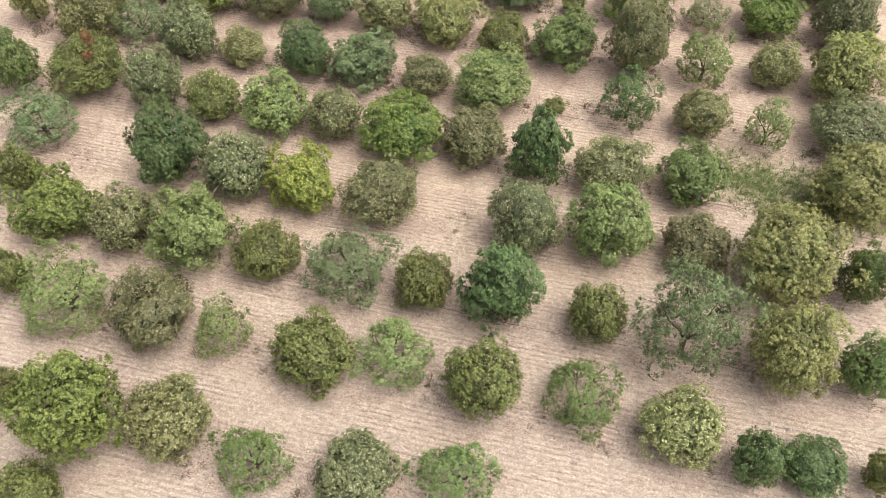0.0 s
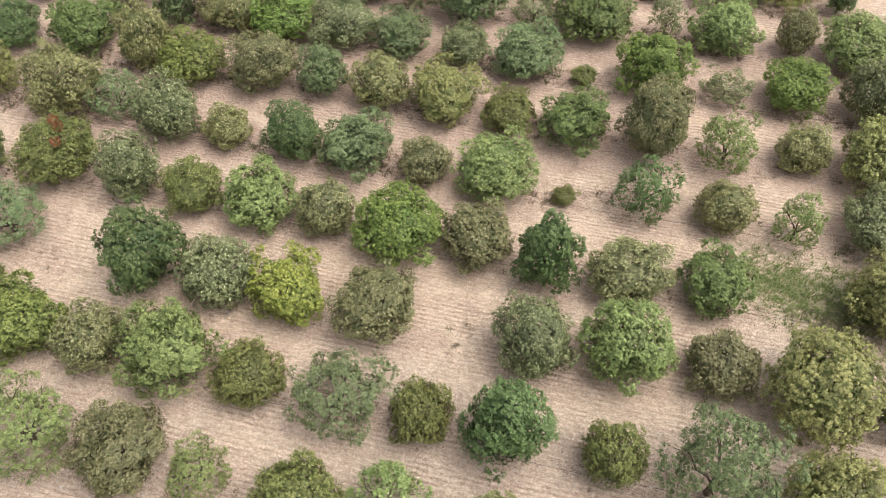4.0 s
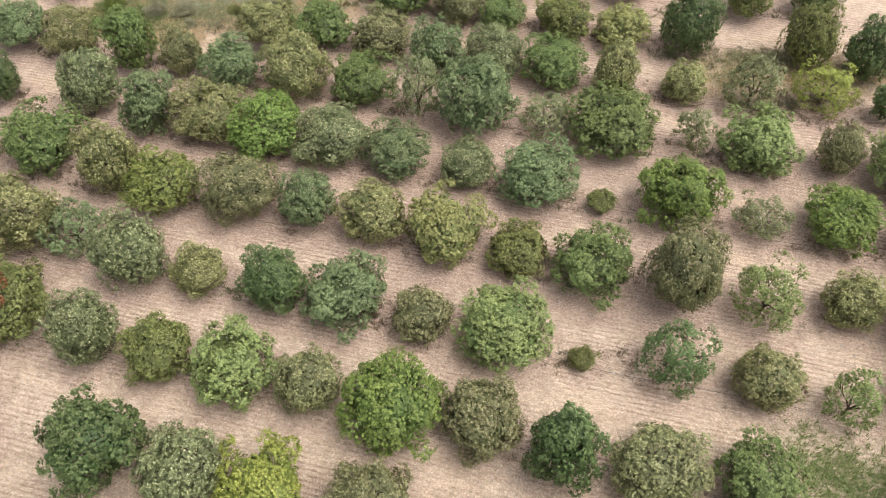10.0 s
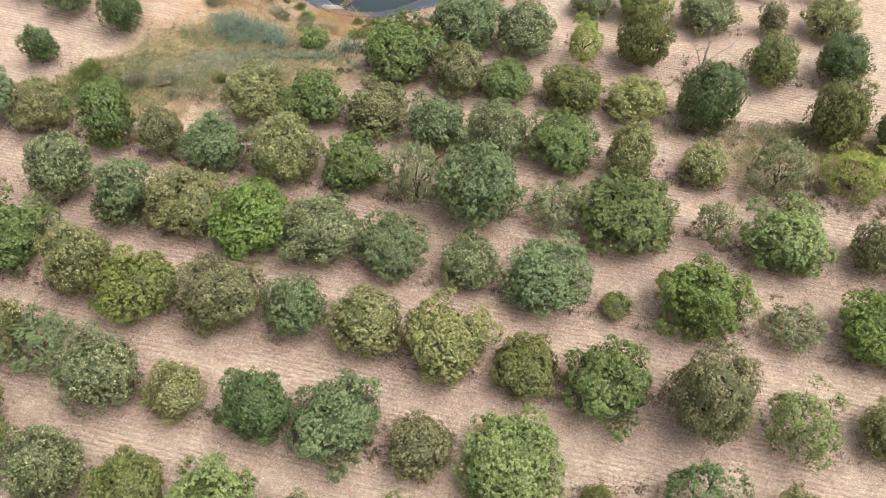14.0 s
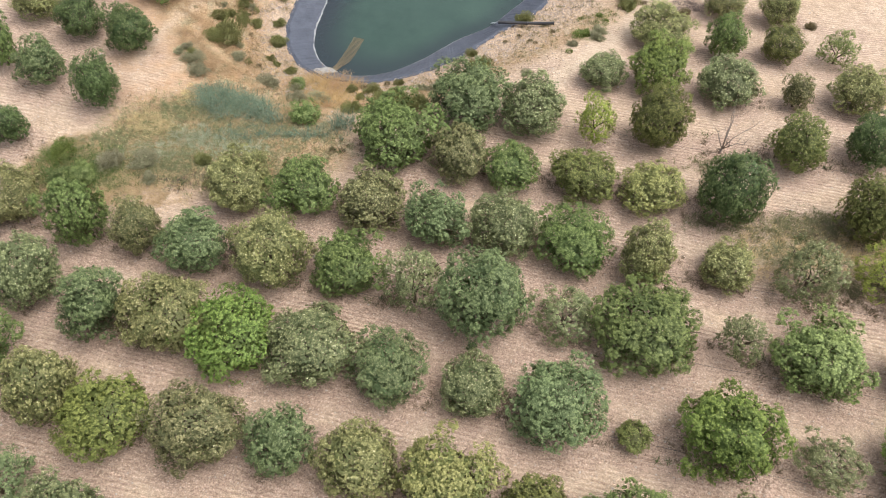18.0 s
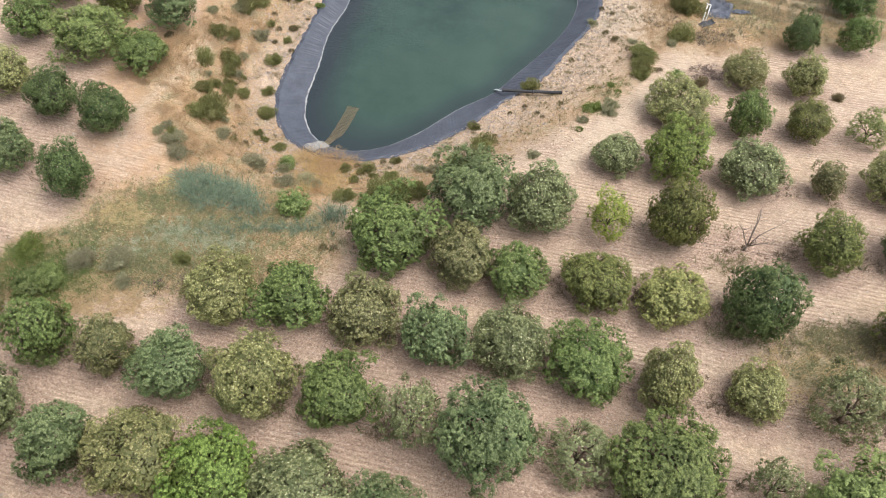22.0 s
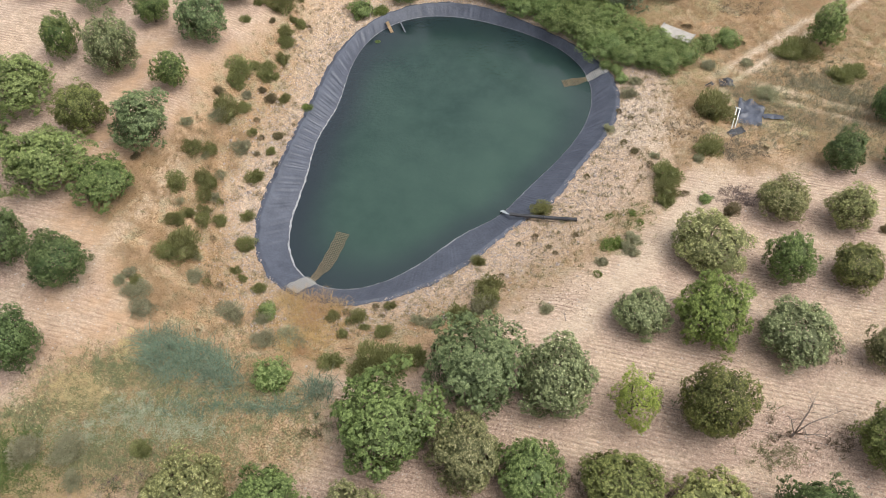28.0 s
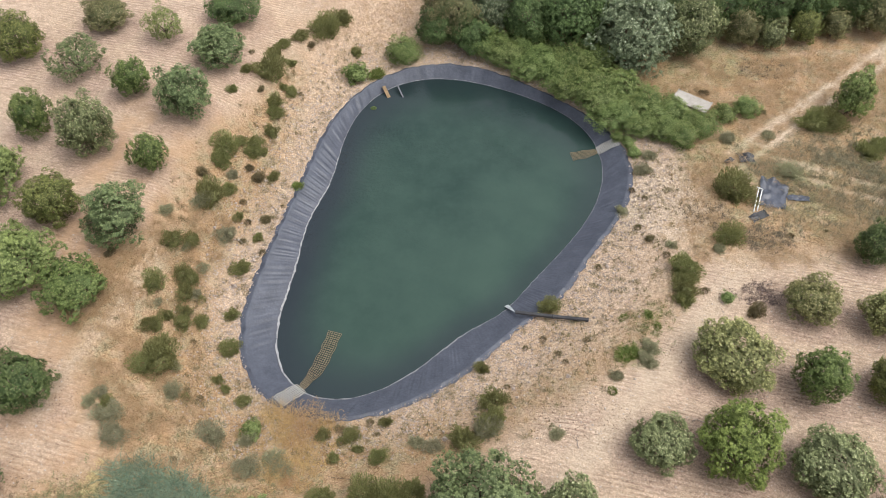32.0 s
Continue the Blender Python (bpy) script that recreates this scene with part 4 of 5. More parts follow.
shrubs([(-3.8, 87.5, 0.89, "b"), (-21.3, 87.9, 1.05, "w"), (10.7, 88.4, 0.71, "y"), (3.1, 88.5, 1.90, "b"), (-16.8, 88.6, 0.68, "b"), (-17.7, 88.8, 1.45, "w"), (-13.4, 89.0, 0.97, "b"), (-16.9, 89.2, 0.59, "r"), (-14.7, 89.8, 0.79, "b"), (-19.6, 90.3, 1.67, "b"), (-15.3, 90.4, 0.84, "b"), (13.3, 90.7, 1.47, "w"), (-18.9, 91.0, 2.57, "b"), (8.1, 91.2, 0.45, "r"), (12.3, 91.3, 1.9, "y"), (2.6, 91.4, 1.08, "b")])
shrubs([(-19.1, 91.7, 1.64, "b"), (7.8, 92.1, 0.46, "r"), (-14.9, 92.9, 1.49, "b"), (5.6, 93.0, 0.47, "r"), (9.8, 93.0, 0.62, "r"), (-20.0, 93.3, 1.13, "b"), (-19.6, 93.4, 1.23, "b"), (6.9, 93.6, 0.55, "r"), (14.6, 93.7, 0.62, "y"), (-18.2, 94.1, 1.24, "b"), (-19.1, 94.4, 1.08, "b"), (-17.1, 94.6, 1.18, "b"), (14.2, 94.7, 0.86, "y"), (12.5, 94.7, 0.71, "y"), (4.6, 94.7, 0.72, "w"), (9.3, 95.1, 0.72, "w")])
shrubs([(21.7, 95.1, 1.57, "r"), (-18.2, 95.1, 1.09, "b"), (3.0, 95.3, 0.41, "r"), (-15.3, 95.7, 1.05, "b"), (16.9, 95.9, 1.34, "b"), (20.0, 96.2, 0.96, "g"), (7.6, 96.4, 1.47, "b"), (-17.4, 96.4, 0.65, "b"), (-20.3, 96.5, 1.71, "b"), (-18.4, 96.6, 1.59, "b"), (-17.8, 96.7, 1.20, "w"), (17.1, 96.9, 1.84, "b"), (-18.3, 97.8, 1.57, "b"), (-18.8, 98.0, 1.37, "b"), (17.5, 98.8, 2.04, "b"), (-17.8, 99.0, 1.07, "w")])
shrubs([(-15.2, 99.7, 1.52, "b"), (11.6, 100.0, 0.59, "r"), (16.5, 100.3, 0.67, "r"), (-19.8, 100.4, 1.63, "b"), (-18.7, 100.9, 1.33, "b"), (17.1, 101.3, 0.93, "w"), (21.6, 101.9, 2.21, "b"), (15.7, 102.2, 0.77, "r"), (26.3, 102.2, 0.60, "r"), (-16.7, 102.3, 1.88, "w"), (-14.4, 102.7, 0.87, "b"), (-20.6, 102.8, 1.16, "w"), (15.1, 103.6, 0.70, "r"), (-15.3, 104.0, 0.70, "r"), (-16.0, 104.2, 0.96, "b"), (-14.0, 104.5, 0.98, "r")])
shrubs([(-18.2, 105.2, 2.38, "b"), (14.1, 105.5, 0.99, "w"), (-17.0, 106.3, 1.24, "b"), (16.1, 106.7, 0.54, "r"), (-18.9, 107.1, 1.05, "r"), (15.3, 107.7, 0.64, "r"), (23.1, 106.9, 3.1, "b"), (-12.0, 108.2, 1.01, "y"), (-15.1, 108.3, 1.19, "r"), (-17.8, 108.6, 1.61, "b"), (-14.0, 108.7, 1.01, "b"), (28.2, 109.0, 2.02, "w"), (-15.8, 109.0, 0.82, "r"), (-17.6, 110.1, 2.36, "b")])
shrubs([(-15.7, 110.5, 1.38, "b"), (-16.7, 111.1, 0.92, "b"), (35.3, 111.2, 1.87, "b"), (17.2, 111.4, 1.23, "w"), (16.0, 111.7, 1.24, "g"), (15.7, 112.9, 1.25, "g"), (24.1, 113.0, 1.43, "w"), (20.0, 113.0, 2.87, "g"), (-14.6, 113.1, 1.42, "b"), (27.5, 113.4, 1.25, "w"), (18.0, 113.5, 1.44, "w"), (14.9, 113.6, 1.26, "g"), (19.2, 114.0, 1.93, "g"), (22.1, 114.1, 2.9, "g"), (31.7, 114.7, 2.42, "b"), (33.3, 115.0, 2.72, "b")])
shrubs([(-14.4, 115.1, 1.44, "b"), (24.4, 115.7, 2.25, "g"), (-17.9, 116.1, 0.95, "b"), (27.9, 116.5, 0.89, "r"), (26.4, 116.5, 2.47, "g"), (-15.8, 117.0, 0.78, "r"), (-13.4, 117.7, 1.09, "b"), (-12.7, 117.9, 0.50, "r"), (-17.1, 118.7, 0.98, "b"), (23.2, 119.0, 1.01, "r"), (-15.3, 119.1, 2.71, "b"), (-8.0, 121.2, 2.37, "g"), (-6.3, 121.8, 1.66, "y"), (-14.5, 122.5, 1.22, "b"), (-13.1, 123.8, 1.33, "b")])
shrubs([(-8.2, 123.8, 1.05, "b"), (-3.7, 124.1, 3.49, "g"), (-11.0, 125.2, 2.60, "b"), (-9.7, 126.7, 2.11, "b")])

shrubs([(-12.1, 123.2, 0.78, "r"), (-17.0, 121.0, 0.51, "r"), (-13.6, 120.7, 0.92, "b"), (-15.1, 121.3, 1.43, "b"), (-14.1, 118.0, 0.80, "b"), (-14.6, 116.2, 1.58, "b"), (-15.7, 111.4, 1.33, "b"), (-15.0, 110.8, 0.85, "b"), (-16.9, 107.9, 1.15, "w"), (-18.7, 104.5, 1.97, "w"), (-15.9, 105.7, 0.63, "r"), (-12.9, 106.0, 0.37, "r"), (-19.0, 100.2, 0.93, "w"), (-15.5, 102.1, 0.62, "r"), (-13.9, 101.4, 0.62, "r"), (-23.3, 98.3, 0.80, "r")])
shrubs([(-19.8, 95.2, 0.79, "w"), (-17.9, 90.7, 0.77, "w"), (-17.3, 93.0, 0.48, "r"), (-16.0, 88.7, 0.60, "r"), (-16.3, 84.0, 0.42, "r"), (-10.6, 84.5, 1.61, "w"), (-12.1, 83.7, 1.92, "w"), (-6.6, 86.0, 0.67, "b"), (-4.3, 86.6, 0.37, "r"), (-5.4, 81.0, 1.49, "b"), (-4.2, 81.4, 1.67, "b"), (2.6, 86.1, 2.15, "w"), (4.2, 89.7, 0.46, "r"), (13.7, 91.8, 1.34, "w"), (11.1, 89.6, 1.04, "w"), (17.3, 97.7, 1.40, "b")])
shrubs([(18.6, 96.8, 0.57, "r"), (6.8, 85.5, 0.98, "w"), (16.4, 109.8, 1.52, "w"), (20.4, 100.7, 1.07, "w"), (36.8, 112.0, 1.83, "b"), (29.2, 102.6, 0.53, "r")])

# ---- trees and brambles behind the pond ----
def grove(rows):
    for x, y, width, key in rows:
        oak(x, y, width, width * 0.95, key, "wood edge trees")


grove([(0.8, 127.5, 5.9, "K"), (4.5, 128.1, 5.4, "W"), (-0.8, 126.2, 3.7, "D"), (2.6, 125.3, 3.7, "D"), (8.2, 126.5, 5.6, "D"), (11.7, 125.9, 6.8, "d"), (15.7, 129.0, 6.5, "G"), (17.1, 123.1, 7.2, "W"), (21.8, 128.2, 6.5, "D"), (22.8, 125.3, 5.5, "S"), (26.4, 129.1, 5.2, "D"), (28.1, 126.6, 3.4, "K"), (30.9, 125.9, 2.9, "S")])
grove([(30.6, 129.6, 5.5, "D"), (34.2, 127.0, 3.1, "O"), (37.4, 127.5, 2.7, "K"), (34.8, 130.3, 6.0, "D"), (39.3, 130.2, 5.5, "D"), (41.7, 128.6, 4.4, "K"), (1.9, 133.7, 6.7, "D"), (8.0, 133.2, 6.7, "M"), (15.0, 135.1, 7.4, "D"), (21.9, 135.1, 6.8, "D"), (28.9, 135.4, 6.3, "D"), (35.1, 135.4, 6.3, "M"), (42.0, 135.4, 6.3, "D")])


def brambles(rows):
    for x, y, width in rows:
        shrub(x, y, width * 1.15, "g", 0.62)


brambles([(4.4, 125.0, 3.7), (6.0, 123.7, 3.7), (7.6, 124.6, 3.7), (9.2, 122.7, 3.9), (7.6, 122.0, 3.1), (10.2, 120.8, 3.6), (11.6, 121.7, 4.1), (13.1, 119.3, 4.3), (11.1, 119.1, 3.0), (13.8, 117.5, 3.7)])
brambles([(15.4, 118.1, 4.0), (15.6, 116.1, 3.4), (17.2, 116.3, 3.7), (18.0, 115.2, 2.9), (14.4, 115.6, 3.0), (19.6, 115.9, 2.9), (16.7, 114.5, 2.7), (18.8, 113.9, 2.7), (20.9, 114.8, 2.4), (13.6, 122.0, 4.1)])


# ---- reeds in the damp hollow ----
def blades(rng, n, spread, tall, width, lean):
    """Bent grass blades, each two tapering pieces."""
    root = np.stack([rng.normal(0, spread, n), rng.normal(0, spread, n), np.full(n, -0.03)], 1)
    a = rng.uniform(0, 2 * np.pi, n)
    h = tall * rng.uniform(0.55, 1.15, n)
    out = np.stack([np.cos(a), np.sin(a), np.zeros(n)], 1)
    side = np.stack([-np.sin(a), np.cos(a), np.zeros(n)], 1) * (width * rng.uniform(0.6, 1.3, n))[:, None]
    up = np.array([0, 0, 1.0])
    mid = root + out * (h * lean * 0.35)[:, None] + up * (h * 0.65)[:, None]
    tip = root + out * (h * lean * rng.uniform(0.7, 1.5, n))[:, None] + up * (h * rng.uniform(0.75, 1.0, n))[:, None]
    v = np.stack([root - side, root + side, mid + side * 0.8, mid - side * 0.8, tip], 1).reshape(-1, 3)
    k = 5 * np.arange(n)[:, None]
    quads, tips = (k + np.array([[0, 1, 2, 3]])).tolist(), (k + np.array([[3, 2, 4]])).tolist()
    return v, quads + tips


REED_MESH = []
for s in range(5):
    v, f = blades(np.random.default_rng(300 + s), 115, 0.38, 0.80, 0.021, 1.2)
    REED_MESH.append(mesh_from("reed_clump", v, f, [SHRUB_LEAF["t"]]))


def reeds(places):
    for x, y in places:
        ob = new("reed_clump", picker.choice(REED_MESH))
        ob.matrix_world = pose(x, y, gz(x, y), 0, 0, picker.uniform(0, 360)) @ Matrix.Diagonal((1, 1, picker.uniform(0.6, 1.15), 1))
        tagged(ob, "clump of blue-green reeds in the damp hollow", "reeds", "reeds in the hollow")


reeds([(-19.2, 83.0), (-18.5, 82.3), (-17.9, 83.3), (-17.4, 82.5), (-18.0, 81.4), (-17.0, 81.6), (-17.5, 80.7), (-16.4, 82.6), (-16.0, 81.8), (-15.3, 82.3), (-16.3, 80.9), (-15.2, 81.2), (-14.4, 81.6)])
reeds([(-14.6, 80.5), (-13.9, 80.9), (-13.3, 80.1), (-8.3, 79.4), (-7.5, 79.7), (-18.8, 81.7)])

STRAW = leaf_material("straw", (0.31, 0.215, 0.115), (0.53, 0.39, 0.22), (0.72, 0.58, 0.37))
RUSTY = leaf_material("rusty_straw", (0.30, 0.19, 0.09), (0.52, 0.35, 0.17), (0.70, 0.53, 0.31))
STRAW_CLUMP = []
for s in range(3):
    v, f = blades(np.random.default_rng(330 + s), 170, 0.50, 0.40, 0.012, 1.5)
    STRAW_CLUMP.append(mesh_from("straw_clump", v, f, [RUSTY]))
for x, y in ((-9.8, 85.8), (-9.2, 85.2), (-10.6, 86.2), (-8.6, 84.4), (-9.6, 84.3), (-10.4, 83.2), (-9.4, 82.6), (-12.9, 86.6), (-10.9, 88.2), (-10.0, 88.0), (-9.1, 88.0), (-9.6, 87.2), (-10.5, 87.1), (-8.3, 87.4), (-8.8, 86.5), (-7.6, 87.3), (-11.7, 87.6)):
    ob = new("straw_clump", picker.choice(STRAW_CLUMP))
    ob.matrix_world = pose(x, y, gz(x, y), 0, 0, picker.uniform(0, 360))
    tagged(ob, "clump of tall golden dry grass near the pond", "dry grass", "golden grass clumps")

# ---- things at the pond ----
ROPE = plain_material("net_rope", (0.14, 0.11, 0.068), (0.29, 0.235, 0.155), 6.0, 0.9, 0.2, 0.4, 0.01)
PALE_ROPE = plain_material("dry_net_rope", (0.34, 0.325, 0.30), (0.54, 0.52, 0.485), 6.0, 0.9, 0.2, 0.4, 0.01)
BLACK_PIPE = plain_material("black_plastic", (0.018, 0.018, 0.021), (0.05, 0.05, 0.055), 2.0, 0.45, 0.5, 0.2, 0.01)
WHITE_PIPE = plain_material("white_plastic", (0.60, 0.60, 0.58), (0.80, 0.80, 0.78), 2.0, 0.5, 0.4, 0.2, 0.01)
CONCRETE = plain_material("concrete", (0.27, 0.25, 0.225), (0.44, 0.41, 0.375), 1.5, 0.95, 0.2, 0.5, 0.02)
FOAM = plain_material("white_water", (0.20, 0.23, 0.24), (0.48, 0.51, 0.52), 5.0, 0.3, 0.5, 0.5, 0.02)
WOOD = plain_material("weathered_board", (0.15, 0.10, 0.055), (0.32, 0.23, 0.135), 2.5, 0.9, 0.2, 0.4, 0.01)


def net_panel(path, width, cells, radius, pinch=0.0):
    """A rope mesh along a path: long strands and cross strands."""
    path = [Vector(p) for p in path]
    lengths = [0.0]
    for a, b in zip(path, path[1:]):
        lengths.append(lengths[-1] + (b - a).length)

    def at(s):
        s = min(max(s, 0.0), lengths[-1])
        for i in range(len(path) - 1):
            if s <= lengths[i + 1] + 1e-6:
                q = (s - lengths[i]) / (lengths[i + 1] - lengths[i])
                way = (path[i + 1] - path[i]).normalized()
                side = way.cross(Vector((0, 0, 1))).normalized()
                return path[i].lerp(path[i + 1], q), side

    def narrow(k):
        return 1 - pinch * max(0.0, 1 - 2.6 * k / count) + 0.08 * math.sin(k * 0.9)

    count = max(3, int(lengths[-1] / (width / cells)))
    pieces = []
    for c in range(cells + 1):
        off = width * (c / cells - 0.5)
        pieces.append(tube([at(lengths[-1] * k / count)[0] + at(lengths[-1] * k / count)[1] * (off * narrow(k)) for k in range(count + 1)], [radius] * (count + 1), 4))
    for k in range(count + 1):
        p, side = at(lengths[-1] * k / count)
        pieces.append(tube([p - side * width / 2 * narrow(k), p + Vector((0, 0, 0.015)), p + side * width / 2 * narrow(k)], [radius] * 3, 4))
    return joined(pieces)


def escape_net(dry_path, wet_path, width):
    net = tagged(new("escape_net"), "knotted rope escape net from the liner into the water", "net", "escape nets")
    v, f = net_panel(dry_path, width, 6, 0.020)
    part("dry_net", mesh_from("dry_net", v, f, [PALE_ROPE]), net, "pale dry rope mesh on the liner")
    v, f = net_panel(wet_path, width, 6, 0.018, 0.6)
    part("floating_net", mesh_from("floating_net", v, f, [ROPE]), net, "brown wet rope mesh floating on the water")


escape_net([(-11.05, 89.0, RIM_Z + 0.16), (-10.85, 89.25, RIM_Z + 0.13), (-9.85, 90.45, WATER_Z + 0.09)], [(-9.85, 90.45, WATER_Z + 0.06), (-8.9, 91.9, WATER_Z + 0.03), (-8.35, 93.4, WATER_Z + 0.03), (-7.9, 94.9, WATER_Z + 0.03)], 0.95)
escape_net([(14.85, 113.2, RIM_Z + 0.16), (14.55, 113.1, RIM_Z + 0.13), (13.2, 112.9, WATER_Z + 0.09)], [(13.2, 112.9, WATER_Z + 0.06), (12.2, 112.6, WATER_Z + 0.03), (10.95, 112.3, WATER_Z + 0.03)], 0.85)


def board(name, label, a, b, width, thick, mat, cat):
    a, b = Vector(a), Vector(b)
    way = (b - a).normalized()
    side = way.cross(Vector((0, 0, 1))).normalized()
    up = side.cross(way)
    bm = bmesh.new()
    bmesh.ops.create_cube(bm, size=1.0)
    for vt in bm.verts:
        c = vt.co.copy()
        vt.co = (a + b) / 2 + way * c.x * (b - a).length + side * c.y * width + up * c.z * thick
    bmesh.ops.bevel(bm, geom=list(bm.edges), offset=thick * 0.2, segments=2, affect="EDGES")
    me = bpy.data.meshes.new(name)
    bm.to_mesh(me)
    bm.free()
    me.materials.append(mat)
    return tagged(new(name, me), label, cat)


board("escape_board", "short brown wooden board from the liner into the water", (-5.55, 120.65, RIM_Z - 0.3), (-5.05, 119.75, WATER_Z - 0.02), 0.30, 0.045, WOOD, "board")
board("liner_strip", "narrow grey strip from the liner into the water", (-4.35, 121.0, RIM_Z - 0.3), (-3.75, 119.75, WATER_Z + 0.01), 0.12, 0.025, LINER, "board")


def floating_weed():
    """A little raft of green water weed."""
    rng = np.random.default_rng(61)
    way = unit_dirs(rng, 260)
    pts = way * np.array([0.26, 0.2, 0.05]) + np.array([0, 0, 0.03])
    v, f = leaf_quads(pts, np.tile([0, 0, 1.0], (260, 1)), rng, 0.045, 0.7)
    ob = new("floating_weed", mesh_from("floating_weed", v, f, [SHRUB_LEAF["g"]]))
    ob.matrix_world = pose(-6.39, 118.3, WATER_Z)
    tagged(ob, "small green raft of weed floating on the pond", "water weed")


floating_weed()


def inlet_pipe():
    a, b = Vector((5.2, 95.95, RIM_Z + 0.24)), Vector((10.1, 94.92, -2.12))
    pipe = tagged(new("inlet_pipe"), "black plastic inlet pipe lying on the sandy bank", "pipe")
    pieces = [tube([a.lerp(b, q) + Vector((0, 0, -0.05 * math.sin(q * 3.14))) for q in (0, 0.25, 0.5, 0.75, 1)], [0.14] * 5, 14, False),
              tube([a.lerp(b, q) + Vector((0, 0, -0.05 * math.sin(q * 3.14))) for q in (0, 0.25, 0.5, 0.75, 1)], [0.115] * 5, 14, False)]
    v, f = joined(pieces)
    part("barrel", mesh_from("barrel", v, f, [BLACK_PIPE], True), pipe)
    for q in (0.0, 0.52, 1.0):
        p = a.lerp(b, q) + Vector((0, 0, -0.05 * math.sin(q * 3.14)))
        w = (b - a).normalized() * 0.07
        v, f = tube([p - w, p + w], [0.165, 0.165], 14)
        if q in (0.0, 1.0):
            v, f = joined([tube([p - w, p + w], [0.16, 0.16], 14, False), tube([p - w, p + w], [0.118, 0.118], 14, False)])
        part("collar", mesh_from("collar", v, f, [BLACK_PIPE], True), pipe)
    rng = random.Random(2)
    v, f = [], []
    for i in range(9):
        q = i / 8
        c = Vector((5.08, 96.2, -3.12)).lerp(Vector((4.6, 97.15, WATER_Z + 0.05)), q)
        for s in (-1, -0.3, 0.3, 1):
            v.append(c + Vector((0.75, 0.4, 0)).normalized() * s * (0.05 + 0.13 * q) + Vector((0, 0, 0.04 + rng.uniform(0, 0.04))))
    for i in range(8):
        for k in range(3):
            f.append([i * 4 + k, i * 4 + k + 1, i * 4 + k + 5, i * 4 + k + 4])
    part("trickle", mesh_from("trickle", v, f, [FOAM], True), pipe, "white water running down the liner")


inlet_pipe()


def crumpled_sheet(name, label, x, y, w, d, turn, mat, seed, rise=0.16):
    n = 18
    verts, faces = [], []
    for j in range(n):
        for i in range(n):
            u, v = i / (n - 1) - 0.5, j / (n - 1) - 0.5
            edge = 1 + 0.22 * noise.noise(Vector((math.atan2(v, u) * 1.5, seed, 0)))
            px, py = u * w * edge, v * d * edge
            k = noise.noise(Vector((px * 1.6, py * 1.6, seed))) + 0.5 * noise.noise(Vector((px * 4, py * 4, seed)))
            verts.append((px, py, 0.13 + rise * max(k, -0.25)))
    for j in range(n - 1):
        for i in range(n - 1):
            faces.append([j * n + i, j * n + i + 1, (j + 1) * n + i + 1, (j + 1) * n + i])
    ob = new(name, mesh_from(name, verts, faces, [mat], True))
    ob.matrix_world = pose(x, y, gz(x, y), 0, 0, turn)
    return tagged(ob, label, "tarp")


crumpled_sheet("liner_scrap", "crumpled grey-blue scrap of pond liner on dry grass", 26.3, 106.8, 2.1, 3.1, -18, LINER, 1.0, 0.3)
crumpled_sheet("liner_scrap", "crumpled grey-blue scrap of pond liner on dry grass", 28.2, 106.3, 1.7, 0.6, -6, LINER, 5.0)
crumpled_sheet("liner_scrap", "crumpled black scrap of liner on dry grass", 24.5, 104.35, 1.5, 0.7, 25, BLACK_PIPE, 9.0)
crumpled_sheet("liner_scrap", "black plastic sheet over a small pit", 25.1, 110.75, 1.3, 1.0, 5, BLACK_PIPE, 13.0, 0.25)
crumpled_sheet("liner_scrap", "small black liner strip in the grass", 23.6, 110.4, 0.8, 0.4, 25, BLACK_PIPE, 17.0)


def white_frame():
    x, y = 24.7, 106.0
    z = gz(x, y)
    fr = tagged(new("pipe_frame"), "two white plastic pipes lying on a liner scrap", "pipe")
    for p, q in (((24.25, 104.85, 0.20), (25.2, 107.2, 0.36)), ((24.55, 104.95, 0.20), (25.4, 106.95, 0.34)), ((25.05, 107.25, 0.38), (25.5, 107.0, 0.36))):
        v, f = tube([(p[0], p[1], z + p[2]), (q[0], q[1], z + q[2])], [0.045, 0.045], 10)
        part("white_pipe", mesh_from("white_pipe", v, f, [WHITE_PIPE], True), fr)


white_frame()
zs = gz(21.8, 117.3)
board("concrete_slab", "pale concrete slab half hidden by brambles", (20.6, 118.2, zs + 0.25), (23.1, 116.5, zs + 0.25), 1.3, 0.5, CONCRETE, "slab")


def fallen_branch(x, y, turn, long):
    rng = random.Random(int(x * 10))
    path = [(long * q, 0.12 * rng.uniform(-1, 1), 0.04) for q in (0, 0.25, 0.5, 0.75, 1)]
    v, f = joined([tube(path, [0.035, 0.032, 0.028, 0.02, 0.01], 6), tube([path[2], (path[2][0] + 0.2, 0.3, 0.05), (path[2][0] + 0.3, 0.5, 0.04)], [0.02, 0.014, 0.006], 5)])
    ob = new("fallen_branch", mesh_from("fallen_branch", v, f, [DEAD_WOOD], True))
    ob.matrix_world = pose(x, y, gz(x, y), 0, 0, turn)
    tagged(ob, "pale dry fallen branch on bare soil", "branch")


fallen_branch(8.0, 84.6, 80, 0.9)
fallen_branch(15.4, 86.6, -8, 1.3)

